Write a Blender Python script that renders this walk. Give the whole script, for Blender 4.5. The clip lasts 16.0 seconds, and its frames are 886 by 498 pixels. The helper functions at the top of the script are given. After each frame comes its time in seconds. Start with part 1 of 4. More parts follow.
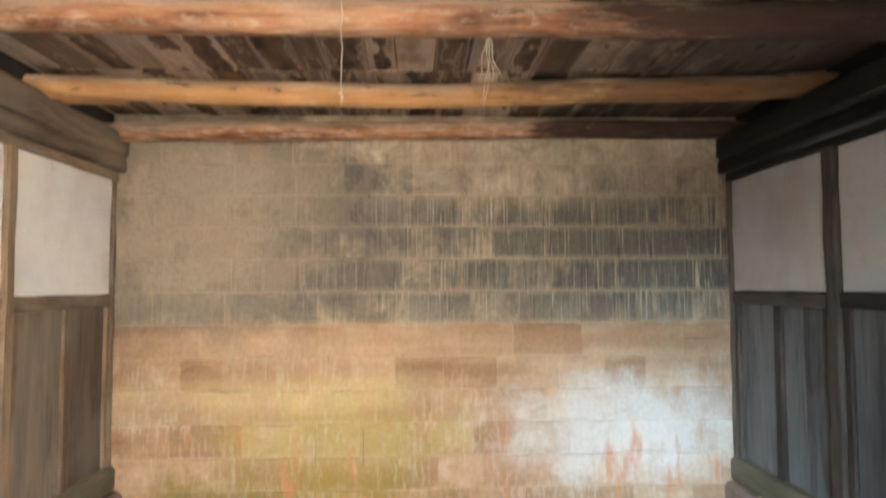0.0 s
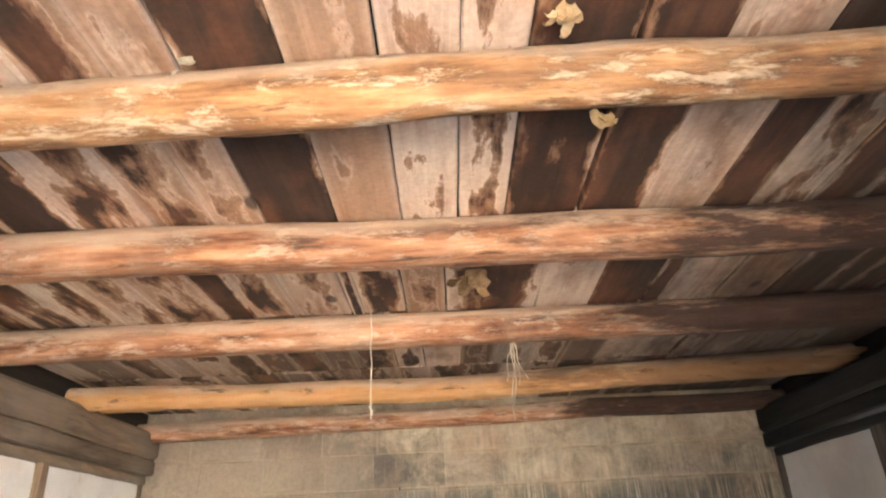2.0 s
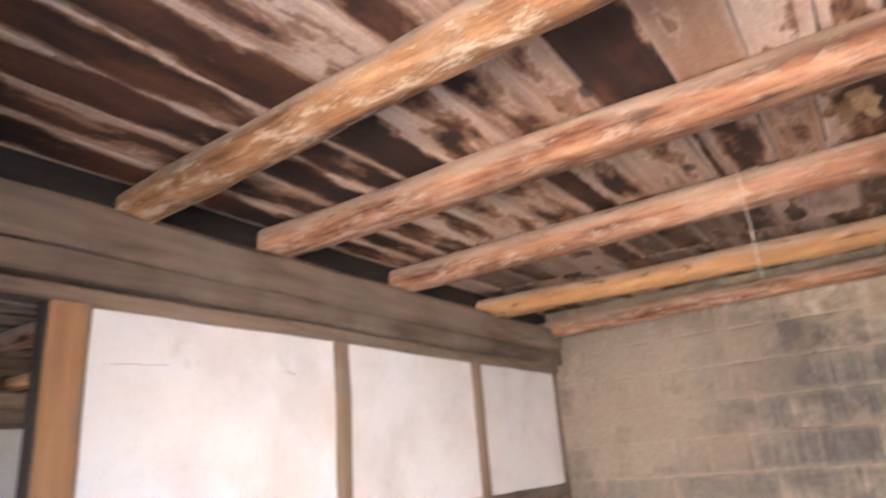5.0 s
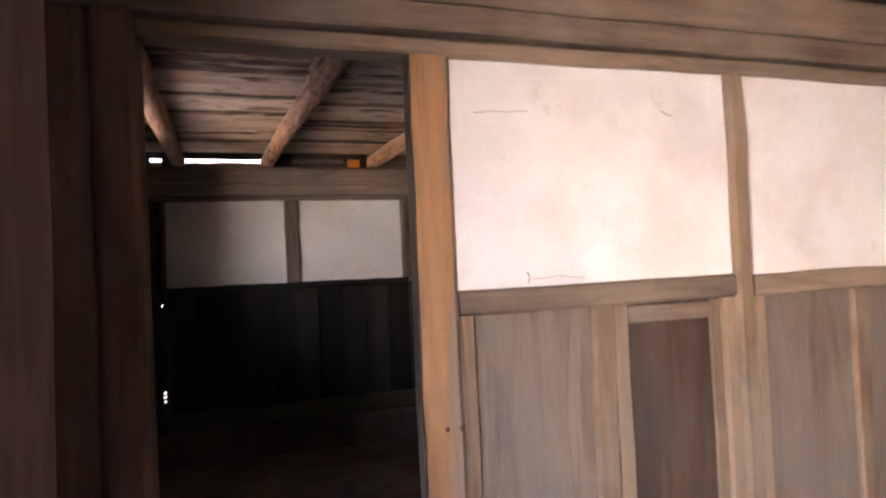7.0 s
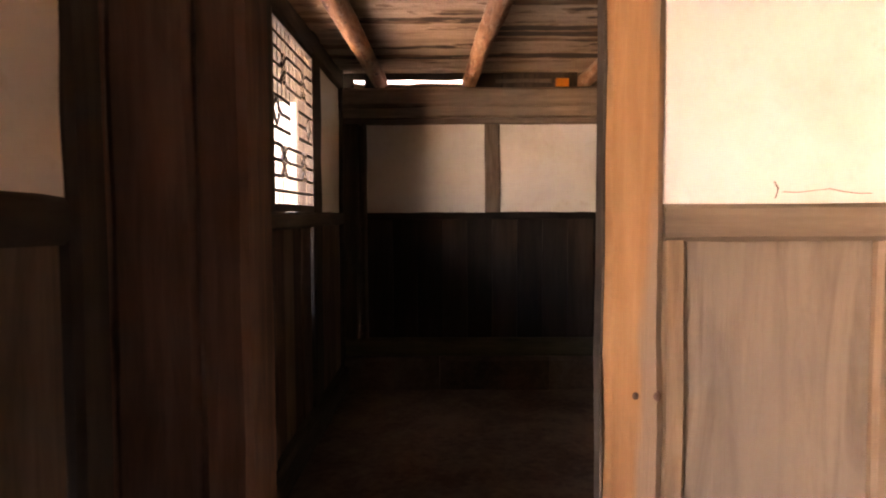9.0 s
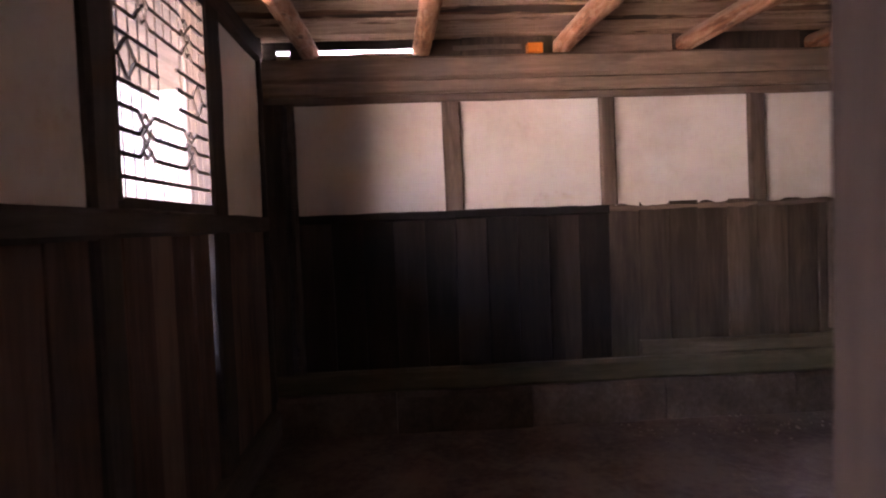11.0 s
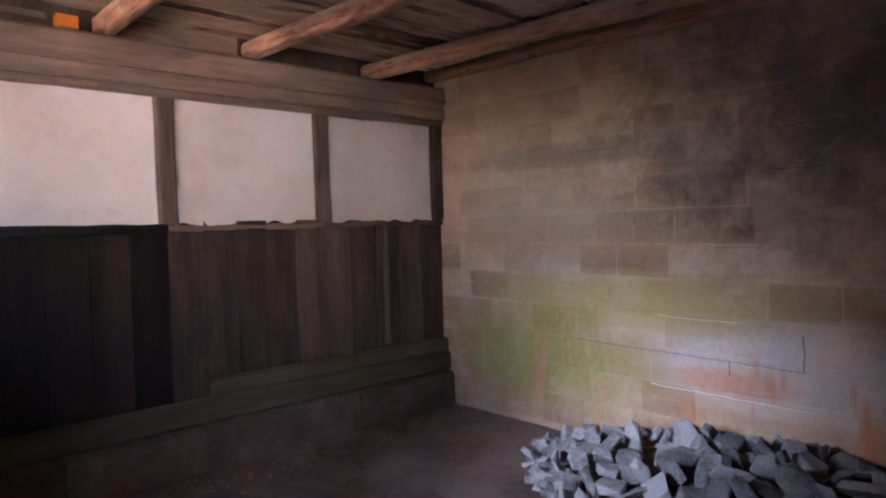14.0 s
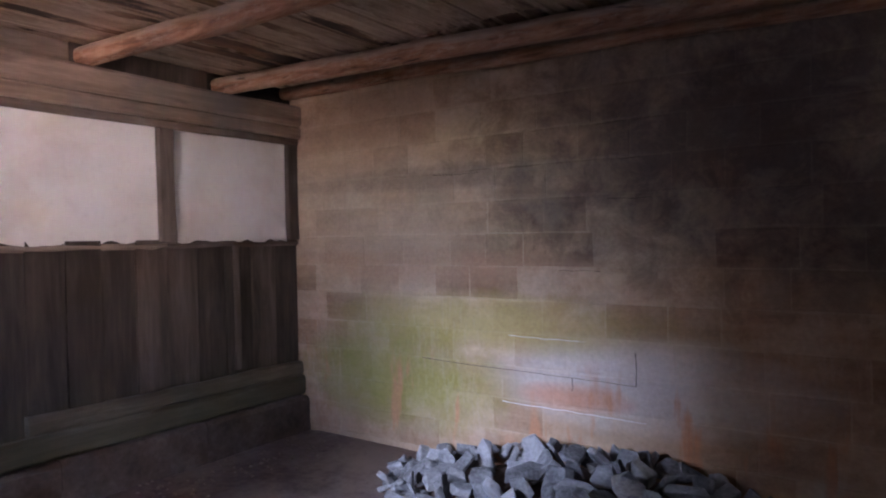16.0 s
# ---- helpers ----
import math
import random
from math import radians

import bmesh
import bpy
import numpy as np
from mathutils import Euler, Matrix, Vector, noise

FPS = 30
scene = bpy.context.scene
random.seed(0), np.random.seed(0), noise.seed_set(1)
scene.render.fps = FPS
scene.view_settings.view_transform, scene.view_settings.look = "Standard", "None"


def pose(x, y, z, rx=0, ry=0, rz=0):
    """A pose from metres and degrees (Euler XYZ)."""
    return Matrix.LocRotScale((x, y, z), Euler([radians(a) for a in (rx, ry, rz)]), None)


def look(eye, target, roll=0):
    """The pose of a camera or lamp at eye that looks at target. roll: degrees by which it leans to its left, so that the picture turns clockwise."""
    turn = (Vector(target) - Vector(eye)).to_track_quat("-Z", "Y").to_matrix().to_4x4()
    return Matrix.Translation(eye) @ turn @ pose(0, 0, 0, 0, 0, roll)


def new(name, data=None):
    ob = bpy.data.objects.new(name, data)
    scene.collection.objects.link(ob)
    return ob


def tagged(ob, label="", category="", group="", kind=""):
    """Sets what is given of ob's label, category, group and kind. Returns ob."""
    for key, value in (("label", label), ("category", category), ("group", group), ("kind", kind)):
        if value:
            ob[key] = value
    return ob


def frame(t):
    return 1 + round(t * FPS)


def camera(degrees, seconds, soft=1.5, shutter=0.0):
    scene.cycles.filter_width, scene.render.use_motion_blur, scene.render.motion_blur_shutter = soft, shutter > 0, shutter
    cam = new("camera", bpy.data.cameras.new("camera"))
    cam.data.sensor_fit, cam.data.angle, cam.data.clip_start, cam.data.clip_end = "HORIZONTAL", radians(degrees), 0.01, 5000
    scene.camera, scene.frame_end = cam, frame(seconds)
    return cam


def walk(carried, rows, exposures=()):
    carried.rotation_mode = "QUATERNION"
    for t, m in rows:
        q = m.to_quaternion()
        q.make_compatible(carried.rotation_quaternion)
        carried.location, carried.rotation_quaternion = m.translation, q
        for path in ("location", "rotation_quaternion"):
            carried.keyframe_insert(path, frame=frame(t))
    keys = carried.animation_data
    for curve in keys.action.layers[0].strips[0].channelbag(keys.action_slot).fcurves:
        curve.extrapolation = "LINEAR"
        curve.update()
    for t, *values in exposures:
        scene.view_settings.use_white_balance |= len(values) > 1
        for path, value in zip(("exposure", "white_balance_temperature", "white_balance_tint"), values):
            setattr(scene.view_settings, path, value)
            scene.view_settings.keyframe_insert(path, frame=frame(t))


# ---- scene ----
PATH = [
    (0, (1.939, -0.204, 1.526), (2.021, 1.791, 1.639), -0.3),
    (0.5, (1.946, -0.219, 1.609), (2.03, 1.736, 2.019), -0.9),
    (1, (1.945, -0.231, 1.667), (2.008, 1.671, 2.279), -1.1),
    (1.5, (1.946, -0.254, 1.707), (1.983, 1.594, 2.471), -2.0),
    (2, (1.947, -0.267, 1.728), (1.957, 1.544, 2.578), -2.7),
    (2.5, (1.945, -0.276, 1.741), (1.913, 1.507, 2.648), -3.1),
    (3, (1.944, -0.282, 1.746), (1.86, 1.492, 2.665), -3.7),
    (3.5, (1.944, -0.28, 1.739), (1.753, 1.496, 2.638), -3.6),
    (4, (1.939, -0.276, 1.727), (1.548, 1.486, 2.587), -3.6),
    (4.5, (1.934, -0.266, 1.705), (1.256, 1.455, 2.465), -3.6),
    (5, (1.94, -0.286, 1.676), (0.91, 1.313, 2.297), -4.6),
    (5.2, (1.955, -0.29, 1.662), (0.765, 1.221, 2.212), -4.6),
    (7.3, (1.86, 0.092, 1.538), (-0.061, 0.649, 1.519), -2.4),
    (7.4, (1.845, 0.105, 1.53), (-0.084, 0.632, 1.49), -2.4),
    (7.5, (1.834, 0.126, 1.525), (-0.108, 0.599, 1.477), -2.3),
    (8, (1.774, 0.222, 1.522), (-0.215, 0.427, 1.455), -0.9),
    (8.5, (1.647, 0.257, 1.496), (-0.35, 0.268, 1.387), -0.7),
    (8.7, (1.563, 0.254, 1.483), (-0.434, 0.247, 1.375), -0.2),
    (10.8, (0.454, 0.348, 1.385), (-1.542, 0.408, 1.285), -1.4),
    (11, (0.361, 0.336, 1.391), (-1.635, 0.439, 1.312), -2.2),
    (11.5, (0.155, 0.314, 1.373), (-1.829, 0.53, 1.252), -2.5),
    (12, (-0.014, 0.338, 1.36), (-1.963, 0.778, 1.281), -2.1),
    (12.5, (-0.089, 0.372, 1.378), (-1.916, 1.179, 1.277), -2.1),
    (13, (-0.122, 0.369, 1.415), (-1.795, 1.458, 1.282), -2.3),
    (13.5, (-0.146, 0.368, 1.436), (-1.704, 1.616, 1.317), -1.8),
    (14, (-0.149, 0.374, 1.425), (-1.64, 1.706, 1.352), -1.5),
    (14.5, (-0.142, 0.378, 1.431), (-1.546, 1.801, 1.382), -1.1),
    (15, (-0.13, 0.389, 1.429), (-1.438, 1.902, 1.39), -1.3),
    (15.5, (-0.115, 0.396, 1.438), (-1.367, 1.955, 1.411), -1.3),
    (16, (-0.14, 0.388, 1.467), (-1.311, 2.009, 1.433), -1.0),
]

EXPO = [(0, 6.45, 6800, 4), (2, 6.85, 6600, 5), (5, 6.6, 6100, 15), (7.5, 6.55, 7500, 22), (8.5, 6.65, 10800, 28), (11, 7.08, 7600, 42), (13, 7.0, 6900, 38), (16, 7.1, 6300, 35)]
cam = camera(68.4, 16.0, soft=2.0, shutter=0.4)
walk(cam, [(t, look(e, g, r)) for t, e, g, r in PATH], EXPO)

# ---- light: sky, and a sun beside the house that falls on the courtyard and the added bounce wall opposite ----
world = bpy.data.worlds.new("world")
world.use_nodes = True
scene.world = world
wn = world.node_tree
sky = wn.nodes.new("ShaderNodeTexSky")
sky.sky_type, sky.sun_disc, sky.sun_elevation, sky.sun_rotation = "NISHITA", False, radians(46), radians(-52)
wn.links.new(sky.outputs[0], wn.nodes["Background"].inputs[0])
wn.nodes["Background"].inputs[1].default_value = 0.15
sun = new("sun", bpy.data.lights.new("sun", "SUN"))
sun.data.energy, sun.data.angle, sun.data.color = 2.6, radians(0.5), (1.0, 0.94, 0.84)
sun.matrix_world = look((20 * math.sin(radians(-52)), 20 * math.cos(radians(-52)), 20 * math.tan(radians(46))), (0, 0, 0))

for name, eye, target, w, h, power in (("window_skylight", (-2.28, -0.66, 1.8), (-2.3, 3.8, 0.15), 0.95, 0.5, 0.075), ("doorway_skylight", (2.0, -0.5, 1.35), (3.6, 4.0, 0.2), 1.1, 1.6, 0.14)):
    lamp = new(name, bpy.data.lights.new(name, "AREA"))
    lamp.data.shape, lamp.data.size, lamp.data.size_y, lamp.data.spread = "RECTANGLE", w, h, radians(27)
    lamp.data.energy, lamp.data.color = power, (0.58, 0.77, 1.0)
    lamp.matrix_world = look(eye, target)


# ---- materials ----
def nd(nt, kind, ins=None, **props):
    n = nt.nodes.new("ShaderNode" + kind)
    for k, v in props.items():
        setattr_plain(n, k, v)
    for k, v in (ins or {}).items():
        if isinstance(v, bpy.types.NodeSocket):
            nt.links.new(v, n.inputs[k])
        else:
            n.inputs[k].default_value = v
    return n


def setattr_plain(n, k, v):
    if k == "operation":
        n.operation = v
    elif k == "blend_type":
        n.blend_type = v
    elif k == "attribute_name":
        n.attribute_name = v
    elif k == "data_type":
        n.data_type = v


def rgb(c):
    return (c[0], c[1], c[2], 1.0)


def ramp(nt, fac, stops):
    n = nd(nt, "ValToRGB", {0: fac})
    els = n.color_ramp.elements
    while len(els) < len(stops):
        els.new(0.5)
    for e, (p, c) in zip(els, stops):
        e.position, e.color = p, rgb(c if isinstance(c, tuple) else (c, c, c))
    return n.outputs[0]


def mix(nt, fac, a, b, how="MIX"):
    n = nd(nt, "Mix", data_type="RGBA", blend_type=how)
    for i, v in ((0, fac), (6, a), (7, b)):
        if isinstance(v, bpy.types.NodeSocket):
            nt.links.new(v, n.inputs[i])
        else:
            n.inputs[i].default_value = rgb(v) if isinstance(v, tuple) else v
    return n.outputs[2]


def calc(nt, op, a, b=0.0):
    return nd(nt, "Math", {0: a, 1: b}, operation=op).outputs[0]


def noise_at(nt, vec, scale, detail=4.0, rough=0.55, distort=0.0):
    return nd(nt, "TexNoise", {"Vector": vec, "Scale": scale, "Detail": detail, "Roughness": rough, "Distortion": distort}).outputs[0]


def material(name, rough=0.85):
    m = bpy.data.materials.new(name)
    m.use_nodes = True
    nt = m.node_tree
    bsdf = nt.nodes["Principled BSDF"]
    bsdf.inputs["Roughness"].default_value = rough
    bsdf.inputs["Specular IOR Level"].default_value = 0.3
    return m, nt, bsdf


def space(nt, stretch, island=False, spread=7.0):
    """Position in metres, stretched, and shifted from piece to piece."""
    pos = nd(nt, "NewGeometry").outputs["Position"]
    rnd = nd(nt, "NewGeometry").outputs["Random Per Island"] if island else nd(nt, "ObjectInfo").outputs["Random"]
    v = nd(nt, "VectorMath", {0: pos, 1: stretch}, operation="MULTIPLY").outputs[0]
    r = nd(nt, "CombineXYZ", {0: calc(nt, "MULTIPLY", rnd, spread), 1: calc(nt, "MULTIPLY", rnd, spread * 1.7), 2: calc(nt, "MULTIPLY", rnd, spread * 0.6)}).outputs[0]
    return nd(nt, "VectorMath", {0: v, 1: r}, operation="ADD").outputs[0], rnd, pos


def finish(nt, bsdf, col, height, bump=0.4, dist=0.01):
    nt.links.new(col, bsdf.inputs["Base Color"])
    b = nd(nt, "Bump", {"Strength": bump, "Distance": dist, "Height": height})
    nt.links.new(b.outputs[0], bsdf.inputs["Normal"])


def stretch_of(axis, along, across):
    return tuple(along if i == axis else across for i in range(3))


def wood(name, dark, mid, light, axis, island=False, stain=(0.03, 0.02, 0.015), amount=0.5, moss=0.0, grey=None, rough=0.8, bare=None):
    m, nt, bsdf = material(name, rough)
    fine, rnd, pos = space(nt, stretch_of(axis, 2.2, 40.0), island)
    broad, _, _ = space(nt, stretch_of(axis, 1.0, 6.0), island)
    g = noise_at(nt, fine, 1.0, 6.0, 0.6, 0.6)
    b = noise_at(nt, broad, 1.0, 6.0, 0.62, 0.3)
    f = calc(nt, "ADD", calc(nt, "MULTIPLY", g, 0.3), calc(nt, "ADD", calc(nt, "MULTIPLY", b, 0.7), calc(nt, "MULTIPLY", calc(nt, "SUBTRACT", rnd, 0.5), 0.3)))
    col = ramp(nt, f, [(0.3, dark), (0.5, mid), (0.68, light)])
    spots = ramp(nt, noise_at(nt, broad, 1.9, 5.0, 0.62, 0.8), [(0.5, 0.0), (0.68, 1.0)])
    col = mix(nt, calc(nt, "MULTIPLY", spots, amount), col, stain)
    if grey:
        wear = ramp(nt, noise_at(nt, pos, 1.7, 4.0, 0.6), [(0.45, 0.0), (0.65, 1.0)])
        if bare:
            y = nd(nt, "SeparateXYZ", {0: pos}).outputs[1]
            wear = ramp(nt, calc(nt, "ADD", y, calc(nt, "MULTIPLY", calc(nt, "SUBTRACT", noise_at(nt, broad, 0.7, 4.0, 0.6), 0.5), 0.22)), [(bare - 0.008, 0.0), (bare + 0.008, 1.0)])
        col = mix(nt, calc(nt, "MULTIPLY", wear, 0.8), col, mix(nt, g, tuple(c * 0.7 for c in grey), grey))
    if moss:
        z = nd(nt, "SeparateXYZ", {0: pos}).outputs[2]
        low = ramp(nt, calc(nt, "ADD", z, calc(nt, "MULTIPLY", noise_at(nt, pos, 3.0), 0.5)), [(0.55, 1.0), (0.95, 0.0)])
        col = mix(nt, calc(nt, "MULTIPLY", low, moss), col, (0.07, 0.085, 0.03))
    finish(nt, bsdf, col, calc(nt, "ADD", g, calc(nt, "MULTIPLY", b, 0.6)), 0.4, 0.005)
    return m


def plank_material(name, dark, mid, pale, core, heavy, plain=0.4, soot_shade=0.0):
    """Old ceiling boards: pale, with dark water stains that follow each board."""
    m, nt, bsdf = material(name, 0.85)
    fine, rnd, pos = space(nt, (44.0, 2.0, 20.0), True)
    broad, _, _ = space(nt, (9.5, 3.4, 2.0), True, 23.0)
    g = noise_at(nt, fine, 1.0, 6.0, 0.62, 0.5)
    tone = calc(nt, "FRACT", calc(nt, "MULTIPLY", rnd, 37.3))
    base = mix(nt, ramp(nt, calc(nt, "ADD", calc(nt, "MULTIPLY", g, 1.0 - plain), calc(nt, "MULTIPLY", tone, plain)), [(0.25, 0.0), (0.75, 1.0)]), mid, pale)
    warm = noise_at(nt, broad, 0.8, 3.0)
    base = mix(nt, ramp(nt, warm, [(0.45, 0.0), (0.65, 0.6)]), base, dark)
    n = calc(nt, "ADD", noise_at(nt, broad, 1.0, 9.0, 0.62, 0.2), calc(nt, "MULTIPLY", nd(nt, "Attribute", attribute_name="soil").outputs["Fac"], 1.5))
    u = nd(nt, "Attribute", attribute_name="across").outputs["Fac"]
    edge = calc(nt, "MINIMUM", u, calc(nt, "SUBTRACT", 1.0, u))
    n = calc(nt, "ADD", n, calc(nt, "MULTIPLY", calc(nt, "SUBTRACT", ramp(nt, edge, [(0.02, 0.0), (0.26, 1.0)]), 0.66), 0.24))
    base = mix(nt, calc(nt, "MULTIPLY", ramp(nt, edge, [(0.02, 1.0), (0.13, 0.0)]), 0.45), base, pale)
    rim = ramp(nt, n, [(0.47 - heavy, 0.0), (0.495 - heavy, 1.0)])
    halo = ramp(nt, n, [(0.4 - heavy, 0.0), (0.455 - heavy, 1.0), (0.475 - heavy, 0.0)])
    base = mix(nt, calc(nt, "MULTIPLY", halo, 0.4), base, tuple(min(0.85, c * 1.12) for c in pale))
    deep = ramp(nt, n, [(0.51 - heavy, 0.0), (0.6 - heavy, 1.0)])
    col = mix(nt, rim, base, mix(nt, g, dark, mid))
    col = mix(nt, calc(nt, "MULTIPLY", deep, 0.9), col, mix(nt, ramp(nt, noise_at(nt, broad, 0.55, 3.0, 0.55), [(0.44, 0.0), (0.66, 1.0)]), core, (core[0] * 7.0, core[1] * 5.5, core[2] * 4.0)))
    speck = noise_at(nt, pos, 70.0, 3.0, 0.6)
    col = mix(nt, 0.32, col, mix(nt, ramp(nt, calc(nt, "ADD", calc(nt, "MULTIPLY", speck, 0.5), calc(nt, "MULTIPLY", g, 0.5)), [(0.35, 0.0), (0.65, 1.0)]), (0.25, 0.22, 0.2), (0.82, 0.78, 0.74)), "OVERLAY")
    # boards darken towards high x: soot plus the hall's dim end painted in
    if soot_shade:
        s = ramp(nt, calc(nt, "ADD", calc(nt, "MULTIPLY", nd(nt, "SeparateXYZ", {0: pos}).outputs[0], 0.25), calc(nt, "MULTIPLY", calc(nt, "SUBTRACT", noise_at(nt, broad, 0.9, 5.0, 0.6), 0.5), 0.5)), [(0.63, 0.0), (0.82, 1.0)])
        col = mix(nt, calc(nt, "MULTIPLY", s, soot_shade), col, mix(nt, g, (0.025, 0.016, 0.011), (0.1, 0.066, 0.046)))
    knots = ramp(nt, nd(nt, "TexVoronoi", {"Vector": nd(nt, "VectorMath", {0: pos, 1: (1.0, 0.55, 1.0)}, operation="MULTIPLY").outputs[0], "Scale": 3.1}).outputs["Distance"], [(0.05, 1.0), (0.085, 0.0)])
    col = mix(nt, calc(nt, "MULTIPLY", knots, 0.8), col, (0.03, 0.018, 0.012))
    finish(nt, bsdf, col, g, 0.45, 0.005)
    return m


def log_material(name, dark, mid, light, flake, amount, soot_shade=0.0):
    m, nt, bsdf = material(name, 0.75)
    fine, rnd, pos = space(nt, (2.4, 26.0, 26.0))
    broad, _, _ = space(nt, (1.6, 7.0, 7.0))
    bands, _, _ = space(nt, (4.5, 2.5, 2.5))
    g = noise_at(nt, fine, 1.0, 6.0, 0.6, 0.4)
    b = noise_at(nt, broad, 1.5, 8.0, 0.68, 0.3)
    col = ramp(nt, calc(nt, "ADD", calc(nt, "MULTIPLY", g, 0.5), calc(nt, "MULTIPLY", b, 0.5)), [(0.38, dark), (0.5, mid), (0.61, light)])
    pale = ramp(nt, noise_at(nt, bands, 1.0, 4.0, 0.6), [(0.52, 0.0), (0.7, 1.0)])
    col = mix(nt, calc(nt, "MULTIPLY", pale, 0.3 * amount), col, flake)
    chips, _, _ = space(nt, (7.0, 25.0, 25.0))
    peel = ramp(nt, noise_at(nt, chips, 1.0, 9.0, 0.74, 0.25), [(0.52, 0.0), (0.6, 1.0)])
    col = mix(nt, calc(nt, "MULTIPLY", peel, 0.75 * amount), col, flake)
    nz = nd(nt, "SeparateXYZ", {0: nd(nt, "NewGeometry").outputs["Normal"]}).outputs[2]
    dust = calc(nt, "MULTIPLY", ramp(nt, calc(nt, "ADD", calc(nt, "MULTIPLY", nz, 0.5), calc(nt, "MULTIPLY", noise_at(nt, broad, 2.0), 0.6)), [(0.27, 0.0), (0.45, 1.0)]), 0.65)
    col = mix(nt, dust, col, mix(nt, g, (0.34, 0.24, 0.165), (0.58, 0.45, 0.34)))
    # log ends at high x darken, soot and missing light mixed into one colour
    if soot_shade:
        x = nd(nt, "SeparateXYZ", {0: pos}).outputs[0]
        s = ramp(nt, calc(nt, "ADD", calc(nt, "MULTIPLY", x, 0.25), calc(nt, "MULTIPLY", calc(nt, "SUBTRACT", noise_at(nt, broad, 1.6, 8.0, 0.7), 0.5), 0.9)), [(0.59, 0.0), (0.73, 1.0)])
        col = mix(nt, calc(nt, "MULTIPLY", s, soot_shade), col, (0.05, 0.026, 0.018))
    black = ramp(nt, noise_at(nt, broad, 2.1, 8.0, 0.72, 0.2), [(0.58, 0.0), (0.66, 1.0)])
    col = mix(nt, calc(nt, "MULTIPLY", black, 0.75), col, (0.035, 0.022, 0.016))
    finish(nt, bsdf, col, calc(nt, "ADD", calc(nt, "MULTIPLY", peel, 0.5), calc(nt, "ADD", g, b)), 0.7, 0.012)
    return m


def block_material(name, mortar=False):
    """Red earth blocks: grey soot and lime drips above, orange in the middle, lime and moss low down."""
    m, nt, bsdf = material(name, 0.92)
    _, rnd, pos = space(nt, (1.0, 1.0, 1.0), False, 0.0)
    xyz = nd(nt, "SeparateXYZ", {0: pos})
    x, z = xyz.outputs[0], xyz.outputs[2]
    course = calc(nt, "FLOOR", calc(nt, "DIVIDE", calc(nt, "SUBTRACT", z, 0.04), 0.2075))
    drip = nd(nt, "CombineXYZ", {0: calc(nt, "ADD", calc(nt, "MULTIPLY", x, 42.0), calc(nt, "MULTIPLY", course, 13.7)), 1: 0.0, 2: calc(nt, "MULTIPLY", z, 8.5)}).outputs[0]
    big = noise_at(nt, pos, 1.1, 4.0, 0.6)
    med = noise_at(nt, pos, 4.2, 8.0, 0.7, 0.4)
    fin = noise_at(nt, pos, 38.0, 4.0, 0.6)
    d = noise_at(nt, drip, 1.0, 2.0, 0.5)
    hz = nd(nt, "VectorMath", {0: pos, 1: (1.2, 1.2, 13.0)}, operation="MULTIPLY").outputs[0]
    hband = noise_at(nt, hz, 1.0, 4.0, 0.6)
    tone = calc(nt, "SUBTRACT", rnd, 0.5)
    clay = ramp(nt, calc(nt, "ADD", calc(nt, "MULTIPLY", med, 0.7), calc(nt, "ADD", calc(nt, "MULTIPLY", hband, 0.3), calc(nt, "MULTIPLY", tone, 0.22))), [(0.3, (0.24, 0.135, 0.075)), (0.5, (0.39, 0.25, 0.155)), (0.68, (0.5, 0.36, 0.245))])
    grey = ramp(nt, calc(nt, "ADD", calc(nt, "MULTIPLY", med, 0.92), calc(nt, "ADD", calc(nt, "MULTIPLY", d, 0.08), calc(nt, "MULTIPLY", tone, 0.2))), [(0.34, (0.16, 0.15, 0.125)), (0.47, (0.36, 0.3, 0.22)), (0.6, (0.54, 0.45, 0.33))])
    side = ramp(nt, x, [(0.0, 0.0), (0.02, 1.0)])
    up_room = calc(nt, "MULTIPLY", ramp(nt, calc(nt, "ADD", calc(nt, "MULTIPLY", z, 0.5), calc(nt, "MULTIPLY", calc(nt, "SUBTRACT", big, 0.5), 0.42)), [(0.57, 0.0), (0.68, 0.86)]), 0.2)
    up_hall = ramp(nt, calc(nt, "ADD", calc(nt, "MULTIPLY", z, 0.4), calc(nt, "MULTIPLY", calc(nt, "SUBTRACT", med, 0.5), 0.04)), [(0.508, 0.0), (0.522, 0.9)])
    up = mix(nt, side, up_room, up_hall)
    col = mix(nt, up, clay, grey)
    patch = ramp(nt, noise_at(nt, pos, 2.3, 3.0, 0.5), [(0.56, 0.0), (0.66, 0.7)])
    col = mix(nt, patch, col, (0.4, 0.29, 0.2))
    # tan mortar smeared over the bed joints
    zf = calc(nt, "FRACT", calc(nt, "DIVIDE", calc(nt, "SUBTRACT", z, 0.04), 0.2075))
    joint = ramp(nt, calc(nt, "ADD", calc(nt, "MINIMUM", zf, calc(nt, "SUBTRACT", 1.0, zf)), calc(nt, "MULTIPLY", calc(nt, "SUBTRACT", med, 0.5), 0.4)), [(0.03, 1.0), (0.16, 0.0)])
    col = mix(nt, calc(nt, "MULTIPLY", joint, 0.22), col, mix(nt, big, (0.42, 0.28, 0.17), (0.56, 0.44, 0.31)))
    hall = ramp(nt, x, [(0.0, 0.25), (0.1, 1.0)])
